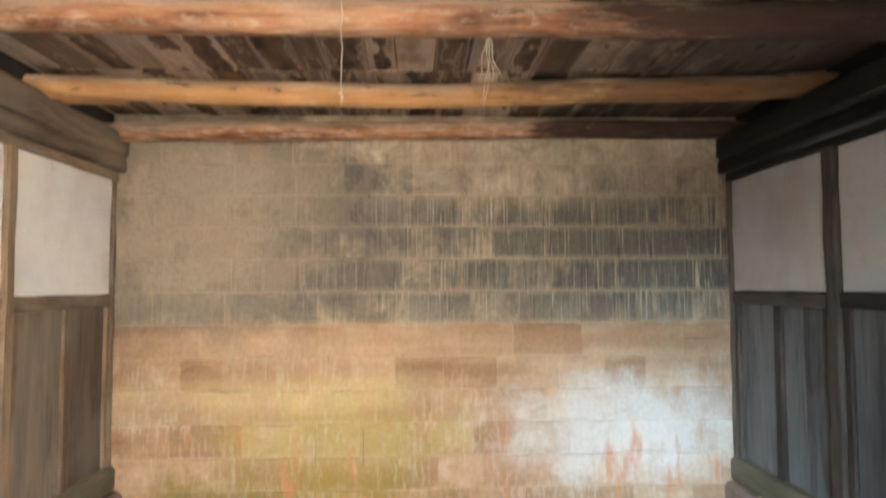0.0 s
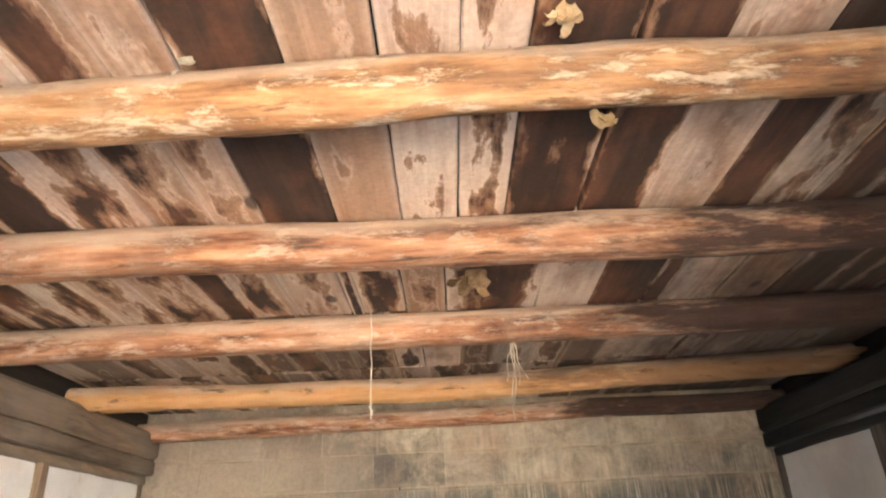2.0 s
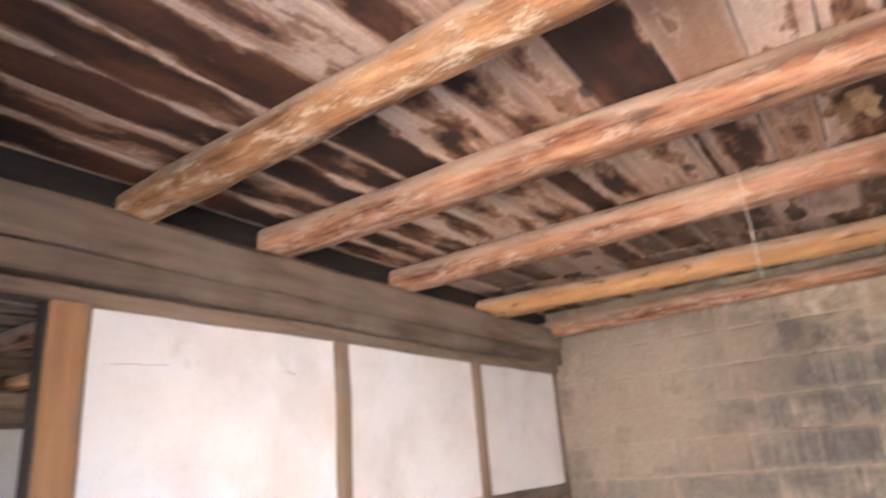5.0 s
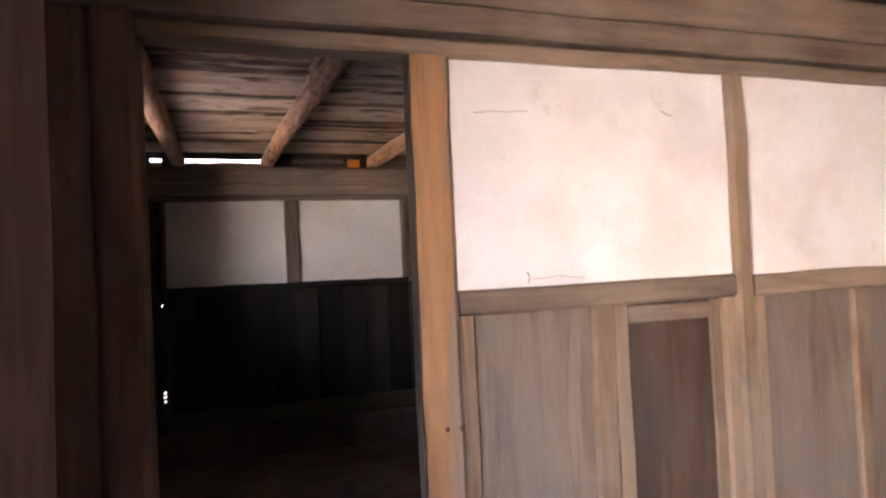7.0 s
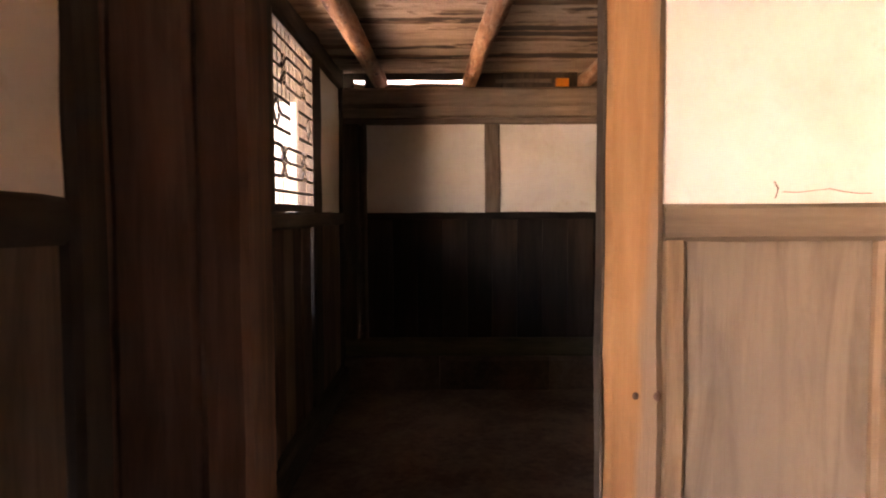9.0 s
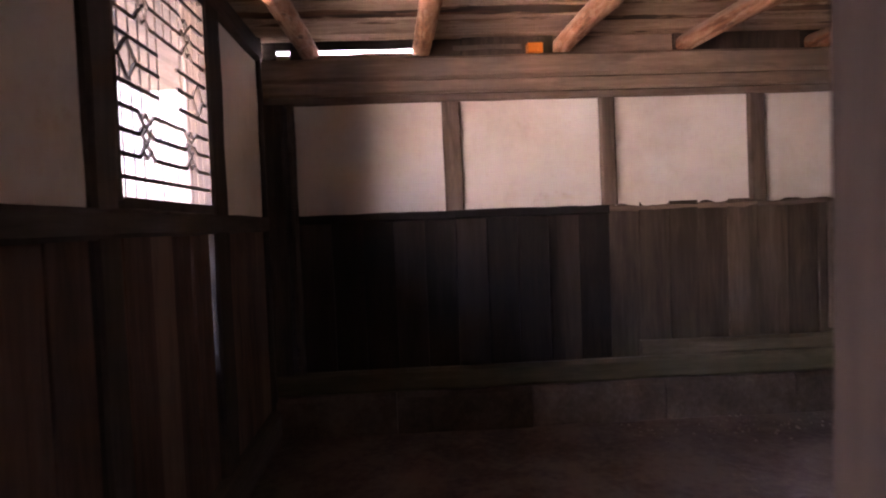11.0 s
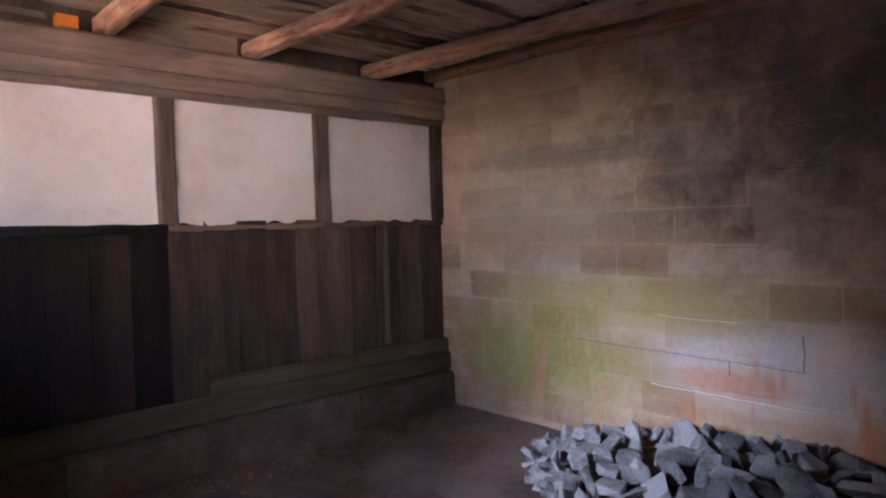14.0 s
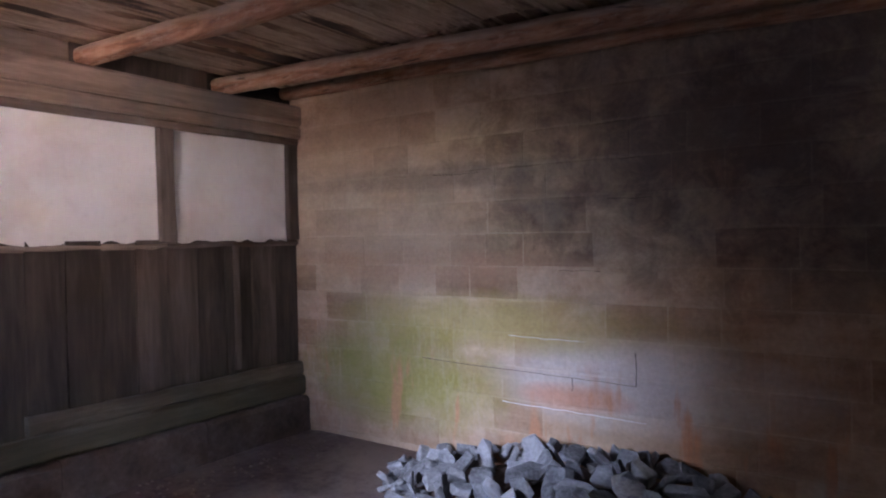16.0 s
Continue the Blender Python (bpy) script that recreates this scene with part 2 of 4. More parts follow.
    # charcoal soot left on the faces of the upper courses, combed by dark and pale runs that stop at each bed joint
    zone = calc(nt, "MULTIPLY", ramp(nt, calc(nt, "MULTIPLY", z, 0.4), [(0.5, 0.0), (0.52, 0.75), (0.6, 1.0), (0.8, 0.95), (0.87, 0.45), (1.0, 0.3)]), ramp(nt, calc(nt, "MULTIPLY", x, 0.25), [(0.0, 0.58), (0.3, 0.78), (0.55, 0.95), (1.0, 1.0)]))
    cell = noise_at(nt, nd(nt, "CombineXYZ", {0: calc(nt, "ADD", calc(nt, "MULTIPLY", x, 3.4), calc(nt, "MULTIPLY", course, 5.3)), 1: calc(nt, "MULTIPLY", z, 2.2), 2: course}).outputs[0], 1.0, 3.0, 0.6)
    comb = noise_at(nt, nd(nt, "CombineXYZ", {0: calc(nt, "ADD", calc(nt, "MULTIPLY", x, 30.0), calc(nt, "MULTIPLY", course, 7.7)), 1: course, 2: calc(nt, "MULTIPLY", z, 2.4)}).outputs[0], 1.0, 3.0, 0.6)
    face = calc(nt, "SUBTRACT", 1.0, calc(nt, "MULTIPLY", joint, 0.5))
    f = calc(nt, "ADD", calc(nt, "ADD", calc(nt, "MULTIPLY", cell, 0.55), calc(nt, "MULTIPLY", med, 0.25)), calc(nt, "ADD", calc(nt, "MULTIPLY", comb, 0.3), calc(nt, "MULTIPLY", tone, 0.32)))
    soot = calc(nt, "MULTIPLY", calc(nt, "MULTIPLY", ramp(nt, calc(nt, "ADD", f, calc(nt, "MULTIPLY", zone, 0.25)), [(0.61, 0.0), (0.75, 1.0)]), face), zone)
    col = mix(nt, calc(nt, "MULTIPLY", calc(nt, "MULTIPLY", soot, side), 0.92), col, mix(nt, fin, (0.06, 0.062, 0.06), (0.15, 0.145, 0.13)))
    group = ramp(nt, noise_at(nt, nd(nt, "CombineXYZ", {0: calc(nt, "ADD", calc(nt, "MULTIPLY", x, 5.5), calc(nt, "MULTIPLY", course, 9.1)), 1: course, 2: 0.0}).outputs[0], 1.0, 2.0, 0.5), [(0.44, 0.3), (0.56, 1.0)])
    for wide, lo, tint, k in ((70.0, 0.58, (0.05, 0.05, 0.046), 0.75), (84.0, 0.59, (0.64, 0.55, 0.43), 0.65)):
        run = noise_at(nt, nd(nt, "CombineXYZ", {0: calc(nt, "ADD", calc(nt, "MULTIPLY", x, wide), calc(nt, "MULTIPLY", course, 11.3 + wide)), 1: course, 2: calc(nt, "MULTIPLY", z, 2.2)}).outputs[0], 1.0, 1.0, 0.5)
        lines = calc(nt, "MULTIPLY", calc(nt, "MULTIPLY", ramp(nt, run, [(lo, 0.0), (lo + 0.04, 1.0)]), group), calc(nt, "MULTIPLY", face, calc(nt, "MULTIPLY", zone, zone)))
        col = mix(nt, calc(nt, "MULTIPLY", calc(nt, "MULTIPLY", lines, side), k), col, tint)

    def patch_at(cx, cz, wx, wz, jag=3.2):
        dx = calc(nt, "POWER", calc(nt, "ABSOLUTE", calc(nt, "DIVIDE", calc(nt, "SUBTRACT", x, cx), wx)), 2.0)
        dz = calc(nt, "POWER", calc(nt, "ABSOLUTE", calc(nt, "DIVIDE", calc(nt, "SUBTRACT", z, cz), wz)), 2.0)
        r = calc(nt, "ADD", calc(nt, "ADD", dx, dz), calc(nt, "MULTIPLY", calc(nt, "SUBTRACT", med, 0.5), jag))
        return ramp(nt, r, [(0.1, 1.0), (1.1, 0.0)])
    stains = (
        # large dark ellipse, upper right of the room: soot plus painted-in shade
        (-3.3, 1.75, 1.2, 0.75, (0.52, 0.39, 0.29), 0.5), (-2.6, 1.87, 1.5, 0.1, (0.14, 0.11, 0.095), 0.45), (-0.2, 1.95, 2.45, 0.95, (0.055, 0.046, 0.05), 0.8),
        (0.5, 1.95, 1.0, 0.7, (0.52, 0.415, 0.3), 0.55), (2.0, 1.14, 3.2, 0.13, (0.5, 0.345, 0.225), 0.4), (2.25, 0.98, 0.5, 0.06, (0.3, 0.19, 0.105), 0.65), (3.3, 1.18, 0.9, 0.08, (0.34, 0.19, 0.1), 0.6),
        (3.3, 0.62, 1.1, 0.4, (0.66, 0.64, 0.61), 0.72), (-1.4, 0.62, 1.0, 0.32, (0.6, 0.56, 0.52), 0.7), (-2.4, 0.92, 1.4, 0.22, (0.35, 0.27, 0.085), 0.7),
        (1.5, 0.6, 1.0, 0.3, (0.42, 0.35, 0.13), 0.6), (1.3, 0.85, 1.2, 0.16, (0.55, 0.44, 0.24), 0.55), (1.2, 0.22, 1.2, 0.22, (0.27, 0.2, 0.055), 0.75), (-3.1, 0.5, 1.0, 0.42, (0.25, 0.23, 0.05), 0.8), (-2.9, 1.28, 1.4, 0.14, (0.42, 0.24, 0.15), 0.55),
        (-1.75, 0.51, 0.4, 0.1, (0.52, 0.25, 0.15), 0.85))
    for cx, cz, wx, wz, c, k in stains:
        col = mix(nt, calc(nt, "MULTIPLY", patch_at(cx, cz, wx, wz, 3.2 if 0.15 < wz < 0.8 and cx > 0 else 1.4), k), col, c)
    rust = calc(nt, "MULTIPLY", ramp(nt, noise_at(nt, nd(nt, "VectorMath", {0: pos, 1: (7.0, 7.0, 1.6)}, operation="MULTIPLY").outputs[0], 1.0, 3.0), [(0.58, 0.0), (0.66, 1.0)]), ramp(nt, z, [(0.55, 1.0), (0.75, 0.0)]))
    col = mix(nt, calc(nt, "MULTIPLY", rust, 0.75), col, (0.48, 0.22, 0.11))
    runs = calc(nt, "MULTIPLY", calc(nt, "MULTIPLY", ramp(nt, noise_at(nt, drip, 0.8, 2.0), [(0.53, 0.0), (0.6, 1.0)]), ramp(nt, big, [(0.42, 0.0), (0.58, 1.0)])), ramp(nt, calc(nt, "MULTIPLY", z, 0.5), [(0.46, 1.0), (0.62, 0.0)]))
    col = mix(nt, calc(nt, "MULTIPLY", calc(nt, "MULTIPLY", runs, hall), 0.28), col, (0.66, 0.6, 0.52))
    if mortar:
        col = mix(nt, calc(nt, "MULTIPLY", hall, 0.2), col, (0.5, 0.41, 0.31))
    col = mix(nt, 0.35, col, mix(nt, fin, (0.1, 0.08, 0.06), (0.8, 0.74, 0.66)), "OVERLAY")
    finish(nt, bsdf, col, calc(nt, "ADD", calc(nt, "MULTIPLY", fin, 0.5), calc(nt, "ADD", calc(nt, "MULTIPLY", d, 0.2), med)), 0.6, 0.01)
    return m


def mineral(name, dark, mid, light, scale, rough=0.92, bump=0.5, dist=0.01):
    m, nt, bsdf = material(name, rough)
    v, rnd, pos = space(nt, (1.0, 1.0, 1.0), False, 3.0)
    a = noise_at(nt, v, scale, 6.0, 0.62)
    b = noise_at(nt, v, scale * 9, 4.0, 0.6)
    f = calc(nt, "ADD", calc(nt, "MULTIPLY", a, 0.65), calc(nt, "ADD", calc(nt, "MULTIPLY", b, 0.35), calc(nt, "MULTIPLY", calc(nt, "SUBTRACT", rnd, 0.5), 0.2)))
    finish(nt, bsdf, ramp(nt, f, [(0.34, dark), (0.5, mid), (0.66, light)]), calc(nt, "ADD", a, calc(nt, "MULTIPLY", b, 0.5)), bump, dist)
    return m


# worn scales the whitewash brightness; below 1 gives a dimmed copy
def plaster_material(name="white_plaster", worn=1.0):
    m, nt, bsdf = material(name, 0.9)
    v, rnd, pos = space(nt, (1.0, 1.0, 1.0), False, 5.0)
    a = noise_at(nt, v, 1.6, 5.0, 0.6)
    b = noise_at(nt, v, 22.0, 5.0, 0.6)
    col = ramp(nt, a, [(0.35, (0.66 * worn, 0.6 * worn, 0.55 * worn)), (0.5, (0.76 * worn, 0.72 * worn, 0.68 * worn)), (0.68, (0.8 * worn, 0.77 * worn, 0.74 * worn))])
    spot = ramp(nt, noise_at(nt, v, 4.5, 5.0, 0.7), [(0.63, 0.0), (0.72, 1.0)])
    col = mix(nt, calc(nt, "MULTIPLY", spot, 0.35), col, (0.5, 0.36, 0.24))
    finish(nt, bsdf, mix(nt, calc(nt, "MULTIPLY", ramp(nt, b, [(0.3, 1.0), (0.45, 0.0)]), 0.12), col, (0.45, 0.4, 0.36)), calc(nt, "ADD", a, calc(nt, "MULTIPLY", b, 0.25)), 0.25, 0.01)
    return m


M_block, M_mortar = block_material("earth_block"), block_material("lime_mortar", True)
M_plaster = plaster_material()
# same plaster darkened for the east wall, its weaker light painted in
M_plaster_dim = plaster_material("dimmed_plaster", 0.78)
M_frame = wood("frame_timber", (0.095, 0.058, 0.036), (0.2, 0.13, 0.08), (0.29, 0.195, 0.122), 2, grey=(0.26, 0.2, 0.145), amount=0.45)
M_frame_h = wood("rail_timber", (0.09, 0.065, 0.045), (0.18, 0.13, 0.09), (0.28, 0.195, 0.13), 1, grey=(0.27, 0.205, 0.15), amount=0.45)
M_post = wood("door_post_timber", (0.2, 0.1, 0.048), (0.36, 0.185, 0.085), (0.46, 0.26, 0.13), 2, grey=(0.27, 0.205, 0.155), amount=0.25, bare=0.67)
M_board = wood("grey_board", (0.08, 0.057, 0.042), (0.15, 0.113, 0.085), (0.215, 0.165, 0.123), 2, grey=(0.185, 0.152, 0.125), amount=0.4)
M_panel = wood("brown_panel_board", (0.03, 0.016, 0.01), (0.055, 0.033, 0.022), (0.1, 0.062, 0.042), 2, amount=0.4, grey=(0.075, 0.056, 0.044))
M_dark = wood("dark_timber", (0.03, 0.022, 0.018), (0.065, 0.048, 0.038), (0.13, 0.1, 0.08), 2, amount=0.5)
M_dark_y = wood("dark_beam_timber", (0.02, 0.016, 0.013), (0.05, 0.038, 0.03), (0.1, 0.078, 0.06), 1, amount=0.5)
M_dark_x = wood("front_timber", (0.03, 0.022, 0.018), (0.06, 0.045, 0.035), (0.11, 0.085, 0.068), 0, amount=0.5)
# darkened copy of the old brown boards, with shade put into the colour
M_shaded_board = wood("shaded_board", (0.009, 0.006, 0.0045), (0.023, 0.0145, 0.0105), (0.05, 0.033, 0.024), 2, amount=0.5)
M_sill_x = wood("eave_timber", (0.04, 0.03, 0.022), (0.09, 0.068, 0.052), (0.15, 0.115, 0.09), 0, amount=0.5)
# one near-black tone for east beams, dark rails and wall cracks
M_black = wood("black_timber", (0.005, 0.0045, 0.004), (0.011, 0.009, 0.008), (0.025, 0.02, 0.017), 1, amount=0.4)
M_jamb = wood("jamb_timber", (0.07, 0.038, 0.028), (0.15, 0.085, 0.062), (0.23, 0.145, 0.107), 2, amount=0.5)
M_east_board = wood("blue_grey_board", (0.06, 0.056, 0.052), (0.12, 0.115, 0.11), (0.19, 0.18, 0.17), 2, amount=0.5)
M_far_board = wood("old_brown_board", (0.038, 0.027, 0.02), (0.085, 0.061, 0.046), (0.15, 0.112, 0.086), 2, amount=0.5, moss=0.3)
M_sill = wood("sill_timber", (0.06, 0.045, 0.032), (0.13, 0.1, 0.07), (0.22, 0.17, 0.125), 1, amount=0.4, moss=0.35)
M_far_beam = wood("brown_beam_timber", (0.1, 0.065, 0.045), (0.22, 0.15, 0.105), (0.34, 0.245, 0.18), 1, amount=0.4, grey=(0.2, 0.17, 0.15))
M_far_post = wood("grey_brown_post", (0.06, 0.042, 0.031), (0.125, 0.09, 0.068), (0.2, 0.148, 0.113), 2, amount=0.4)
M_log_red = log_material("red_log", (0.11, 0.042, 0.021), (0.35, 0.16, 0.08), (0.54, 0.31, 0.18), (0.68, 0.52, 0.38), 0.65, 0.93)
M_log_yellow = log_material("peeled_log", (0.11, 0.048, 0.02), (0.37, 0.185, 0.08), (0.58, 0.36, 0.19), (0.76, 0.57, 0.38), 1.0, 0.5)
M_log_orange = log_material("smooth_log", (0.42, 0.2, 0.075), (0.52, 0.27, 0.11), (0.58, 0.33, 0.15), (0.6, 0.37, 0.2), 0.3, 0.6)
M_log_brown = log_material("brown_log", (0.16, 0.07, 0.035), (0.39, 0.185, 0.1), (0.56, 0.32, 0.195), (0.62, 0.45, 0.32), 0.6)
M_plank = plank_material("stained_plank", (0.26, 0.13, 0.068), (0.38, 0.235, 0.145), (0.66, 0.5, 0.375), (0.02, 0.01, 0.007), -0.03, 0.65, 0.75)
M_plank_2 = plank_material("dusty_plank", (0.25, 0.155, 0.1), (0.4, 0.28, 0.2), (0.58, 0.43, 0.32), (0.04, 0.026, 0.02), -0.02)
M_plank_3 = plank_material("smoky_plank", (0.15, 0.09, 0.055), (0.13, 0.085, 0.06), (0.5, 0.37, 0.28), (0.03, 0.02, 0.015), -0.08, 0.85, 0.85)
M_earth = mineral("packed_earth", (0.065, 0.038, 0.03), (0.125, 0.08, 0.064), (0.21, 0.145, 0.118), 2.2, 0.95, 0.6, 0.02)
M_stone = mineral("plinth_stone", (0.15, 0.1, 0.075), (0.24, 0.165, 0.125), (0.32, 0.24, 0.19), 3.0)
# the plinth stone at about half brightness, for the far wall
M_dark_stone = mineral("dark_plinth_stone", (0.07, 0.048, 0.037), (0.12, 0.085, 0.066), (0.18, 0.135, 0.105), 3.0)
M_rubble = mineral("grey_brick_shard", (0.1, 0.098, 0.096), (0.24, 0.235, 0.23), (0.4, 0.385, 0.375), 6.0, 0.9, 0.4, 0.008)
M_leaf = mineral("dry_leaf", (0.4, 0.26, 0.12), (0.55, 0.38, 0.2), (0.66, 0.5, 0.3), 14.0, 0.7)
M_nest = mineral("brown_paper_nest", (0.16, 0.09, 0.04), (0.27, 0.165, 0.08), (0.38, 0.25, 0.13), 16.0, 0.8)
M_straw = mineral("straw_string", (0.4, 0.32, 0.22), (0.55, 0.46, 0.34), (0.62, 0.55, 0.44), 30.0, 0.8)
M_orange = mineral("orange_plastic", (0.75, 0.2, 0.02), (0.85, 0.26, 0.03), (0.9, 0.32, 0.05), 9.0, 0.5, 0.1)
M_yard = mineral("courtyard_ground", (0.42, 0.345, 0.265), (0.54, 0.45, 0.36), (0.62, 0.53, 0.43), 0.7)
M_lime = mineral("limewashed_wall", (0.6, 0.56, 0.5), (0.72, 0.68, 0.62), (0.8, 0.76, 0.7), 0.6)
M_facade = mineral("grey_facade", (0.09, 0.08, 0.07), (0.14, 0.125, 0.11), (0.2, 0.18, 0.16), 0.6)
M_tile = mineral("roof_tile", (0.09, 0.09, 0.09), (0.14, 0.14, 0.14), (0.2, 0.2, 0.19), 3.0)


# ---- builders ----
def mesh_of(name, verts, faces, mat_, smooth=False):
    me = bpy.data.meshes.new(name)
    me.from_pydata(verts, [], faces)
    me.materials.append(mat_)
    if smooth:
        me.polygons.foreach_set("use_smooth", [True] * len(me.polygons))
    me.update()
    return me


def thing(name, base, label="", category="", group="", kind=""):
    ob = new(name)
    ob.location = base
    ob.empty_display_size = 0.1
    return tagged(ob, label, category, group, kind)


def part(name, data, parent, label=""):
    """Links a mesh, given in world metres, as one part under a thing at rest with no turn."""
    ob = new(name, data)
    base = Vector(parent.location)
    if parent.parent:
        base = base + Vector(parent.parent.location)
    ob.parent = parent
    ob.location = -base
    return tagged(ob, label)


def timber(name, lo, hi, mat_, axis, bevel=0.008, wob=0.003, step=0.25, seed=0, bow=0.0):
    """A hewn timber between two corners, long in one axis, with worn edges and a slight wobble."""
    rng = random.Random(seed * 7919 + int(lo[0] * 97) + int(lo[1] * 131) + int(lo[2] * 173))
    u, v = [i for i in range(3) if i != axis]
    n = max(1, int((hi[axis] - lo[axis]) / step))
    b = min(bevel, (hi[u] - lo[u]) * 0.3, (hi[v] - lo[v]) * 0.3)
    verts, faces = [], []
    for i in range(n + 1):
        f = i / n
        ju, jv = rng.uniform(-wob, wob), rng.uniform(-wob, wob) - bow * math.sin(math.pi * f)
        u0, u1, v0, v1 = lo[u] + ju, hi[u] + ju, lo[v] + jv, hi[v] + jv
        for pu, pv in ((u0 + b, v0), (u1 - b, v0), (u1, v0 + b), (u1, v1 - b), (u1 - b, v1), (u0 + b, v1), (u0, v1 - b), (u0, v0 + b)):
            p = [0, 0, 0]
            p[axis] = lo[axis] + f * (hi[axis] - lo[axis])
            p[u], p[v] = pu + rng.uniform(-wob, wob) * 0.5, pv + rng.uniform(-wob, wob) * 0.5
            verts.append(p)
    flip = axis == 1
    for i in range(n):
        for k in range(8):
            q = (i * 8 + k, i * 8 + (k + 1) % 8, (i + 1) * 8 + (k + 1) % 8, (i + 1) * 8 + k)
            faces.append(q[::-1] if flip else q)
    a, z = tuple(range(8)), tuple(n * 8 + k for k in range(8))
    faces += [a, z[::-1]] if flip else [a[::-1], z]
    return mesh_of(name, verts, faces, mat_)


def sheet(name, lo, hi, mat_, axis, cell=0.06, rough=0.003, ragged=(), seed=1):
    """A thin slab square to an axis with an uneven face; ragged gives how far its four edges wander (low u, high u, low v, high v)."""
    u, v = [i for i in range(3) if i != axis]
    nu, nv = max(2, int((hi[u] - lo[u]) / cell)), max(2, int((hi[v] - lo[v]) / cell))
    rg = ragged or (0, 0, 0, 0)
    verts, faces = [], []
    for side in (0, 1):
        for i in range(nu + 1):
            for j in range(nv + 1):
                p = [0, 0, 0]
                fu, fv = i / nu, j / nv
                p[u], p[v] = lo[u] + fu * (hi[u] - lo[u]), lo[v] + fv * (hi[v] - lo[v])
                w = noise.noise(Vector((p[u] * 9 + seed, p[v] * 9, seed * 3.1)))
                if i == 0 or i == nu:
                    p[u] += rg[0 if i == 0 else 1] * w
                if j == 0 or j == nv:
                    p[v] += rg[2 if j == 0 else 3] * noise.noise(Vector((p[u] * 12 + seed * 5, seed, 0.3)))
                p[axis] = (hi if side else lo)[axis] + rough * noise.noise(Vector((p[u] * 4, p[v] * 4, seed + side * 9)))
                verts.append(p)
    m = (nu + 1) * (nv + 1)
    flip = axis == 1
    for side in (0, 1):
        for i in range(nu):
            for j in range(nv):
                k = side * m + i * (nv + 1) + j
                q = (k, k + nv + 1, k + nv + 2, k + 1)
                faces.append(q if (side == 1) != flip else q[::-1])
    rim = [i * (nv + 1) for i in range(nu + 1)] + [nu * (nv + 1) + j for j in range(1, nv + 1)] + [i * (nv + 1) + nv for i in range(nu - 1, -1, -1)] + [j for j in range(nv - 1, 0, -1)]
    for a, b in zip(rim, rim[1:] + rim[:1]):
        faces.append((a, b, b + m, a + m) if not flip else (a + m, b + m, b, a))
    return mesh_of(name, verts, faces, mat_)


def log_mesh(name, ends, radii, mat_, sides=18, step=0.06, bow=(0.0, 0.0), lump=0.06, flat=0.0, seed=1):
    """A trunk between two end points: tapering, bowed, lumpy, hewn flat underneath where flat is given."""
    a, b = Vector(ends[0]), Vector(ends[1])
    d = b - a
    n = max(4, int(d.length / step))
    ax = d.normalized()
    side = ax.cross(Vector((0, 0, 1))).normalized()
    upv = side.cross(ax)
    verts, faces = [], []
    for i in range(n + 1):
        f = i / n
        c = a + d * f + side * (bow[0] * math.sin(math.pi * f) + 0.012 * noise.noise(Vector((f * 5, seed, 0)))) + upv * (bow[1] * math.sin(math.pi * f) + 0.012 * noise.noise(Vector((f * 5, seed, 7))))
        r = radii[0] + (radii[1] - radii[0]) * f
        for k in range(sides):
            t = 2 * math.pi * k / sides
            w = noise.noise(Vector((f * d.length * 3.5, math.cos(t) * 1.1 + seed * 3, math.sin(t) * 1.1)))
            w2 = noise.noise(Vector((f * d.length * 14, math.cos(t) * 3 + seed, math.sin(t) * 3)))
            rr = r * (1 + lump * w + lump * 0.35 * w2)
            ca, sa = math.cos(t) * rr, math.sin(t) * rr
            if flat and sa < -r * (1 - flat):
                sa = -r * (1 - flat) + (sa + r * (1 - flat)) * 0.25
            if flat and abs(ca) > r * (1 - flat * 0.6):
                ca = math.copysign(r * (1 - flat * 0.6) + (abs(ca) - r * (1 - flat * 0.6)) * 0.3, ca)
            verts.append(c + side * ca + upv * sa)
    for i in range(n):
        for k in range(sides):
            faces.append((i * sides + k, i * sides + (k + 1) % sides, (i + 1) * sides + (k + 1) % sides, (i + 1) * sides + k))
    faces += [tuple(range(sides))[::-1], tuple(n * sides + k for k in range(sides))]
    return mesh_of(name, verts, faces, mat_, True)


def joined(name, meshes):
    """Several meshes of one material as one mesh."""
    verts, faces = [], []
    for me in meshes:
        k = len(verts)
        verts += [v.co[:] for v in me.vertices]
        faces += [tuple(k + i for i in p.vertices) for p in me.polygons]
    return mesh_of(name, verts, faces, meshes[0].materials[0])


# ---- floors, ground, outside ----
FY, FIN = -0.7, -0.575           # front wall of the side room, outer and inner face
HY, HIN = -0.54, -0.42         # front wall of the hall, outer and inner face
X_FAR, X_MID, X_EAST = -4.06, 0.0, 4.03


def floor_sheet(name, x0, x1, y0, y1, z, mat_, cell, amp, label):
    nx, ny = int((x1 - x0) / cell), int((y1 - y0) / cell)
    verts = []
    for i in range(nx + 1):
        for j in range(ny + 1):
            x, y = x0 + (x1 - x0) * i / nx, y0 + (y1 - y0) * j / ny
            verts.append((x, y, z + amp * noise.noise(Vector((x * 1.7, y * 1.7, 0))) + amp * 0.5 * noise.noise(Vector((x * 7, y * 7, 3)))))
    faces = [(i * (ny + 1) + j, (i + 1) * (ny + 1) + j, (i + 1) * (ny + 1) + j + 1, i * (ny + 1) + j + 1) for i in range(nx) for j in range(ny)]
    return tagged(new(name, mesh_of(name, verts, faces, mat_, True)), label, "floor", kind="structure")


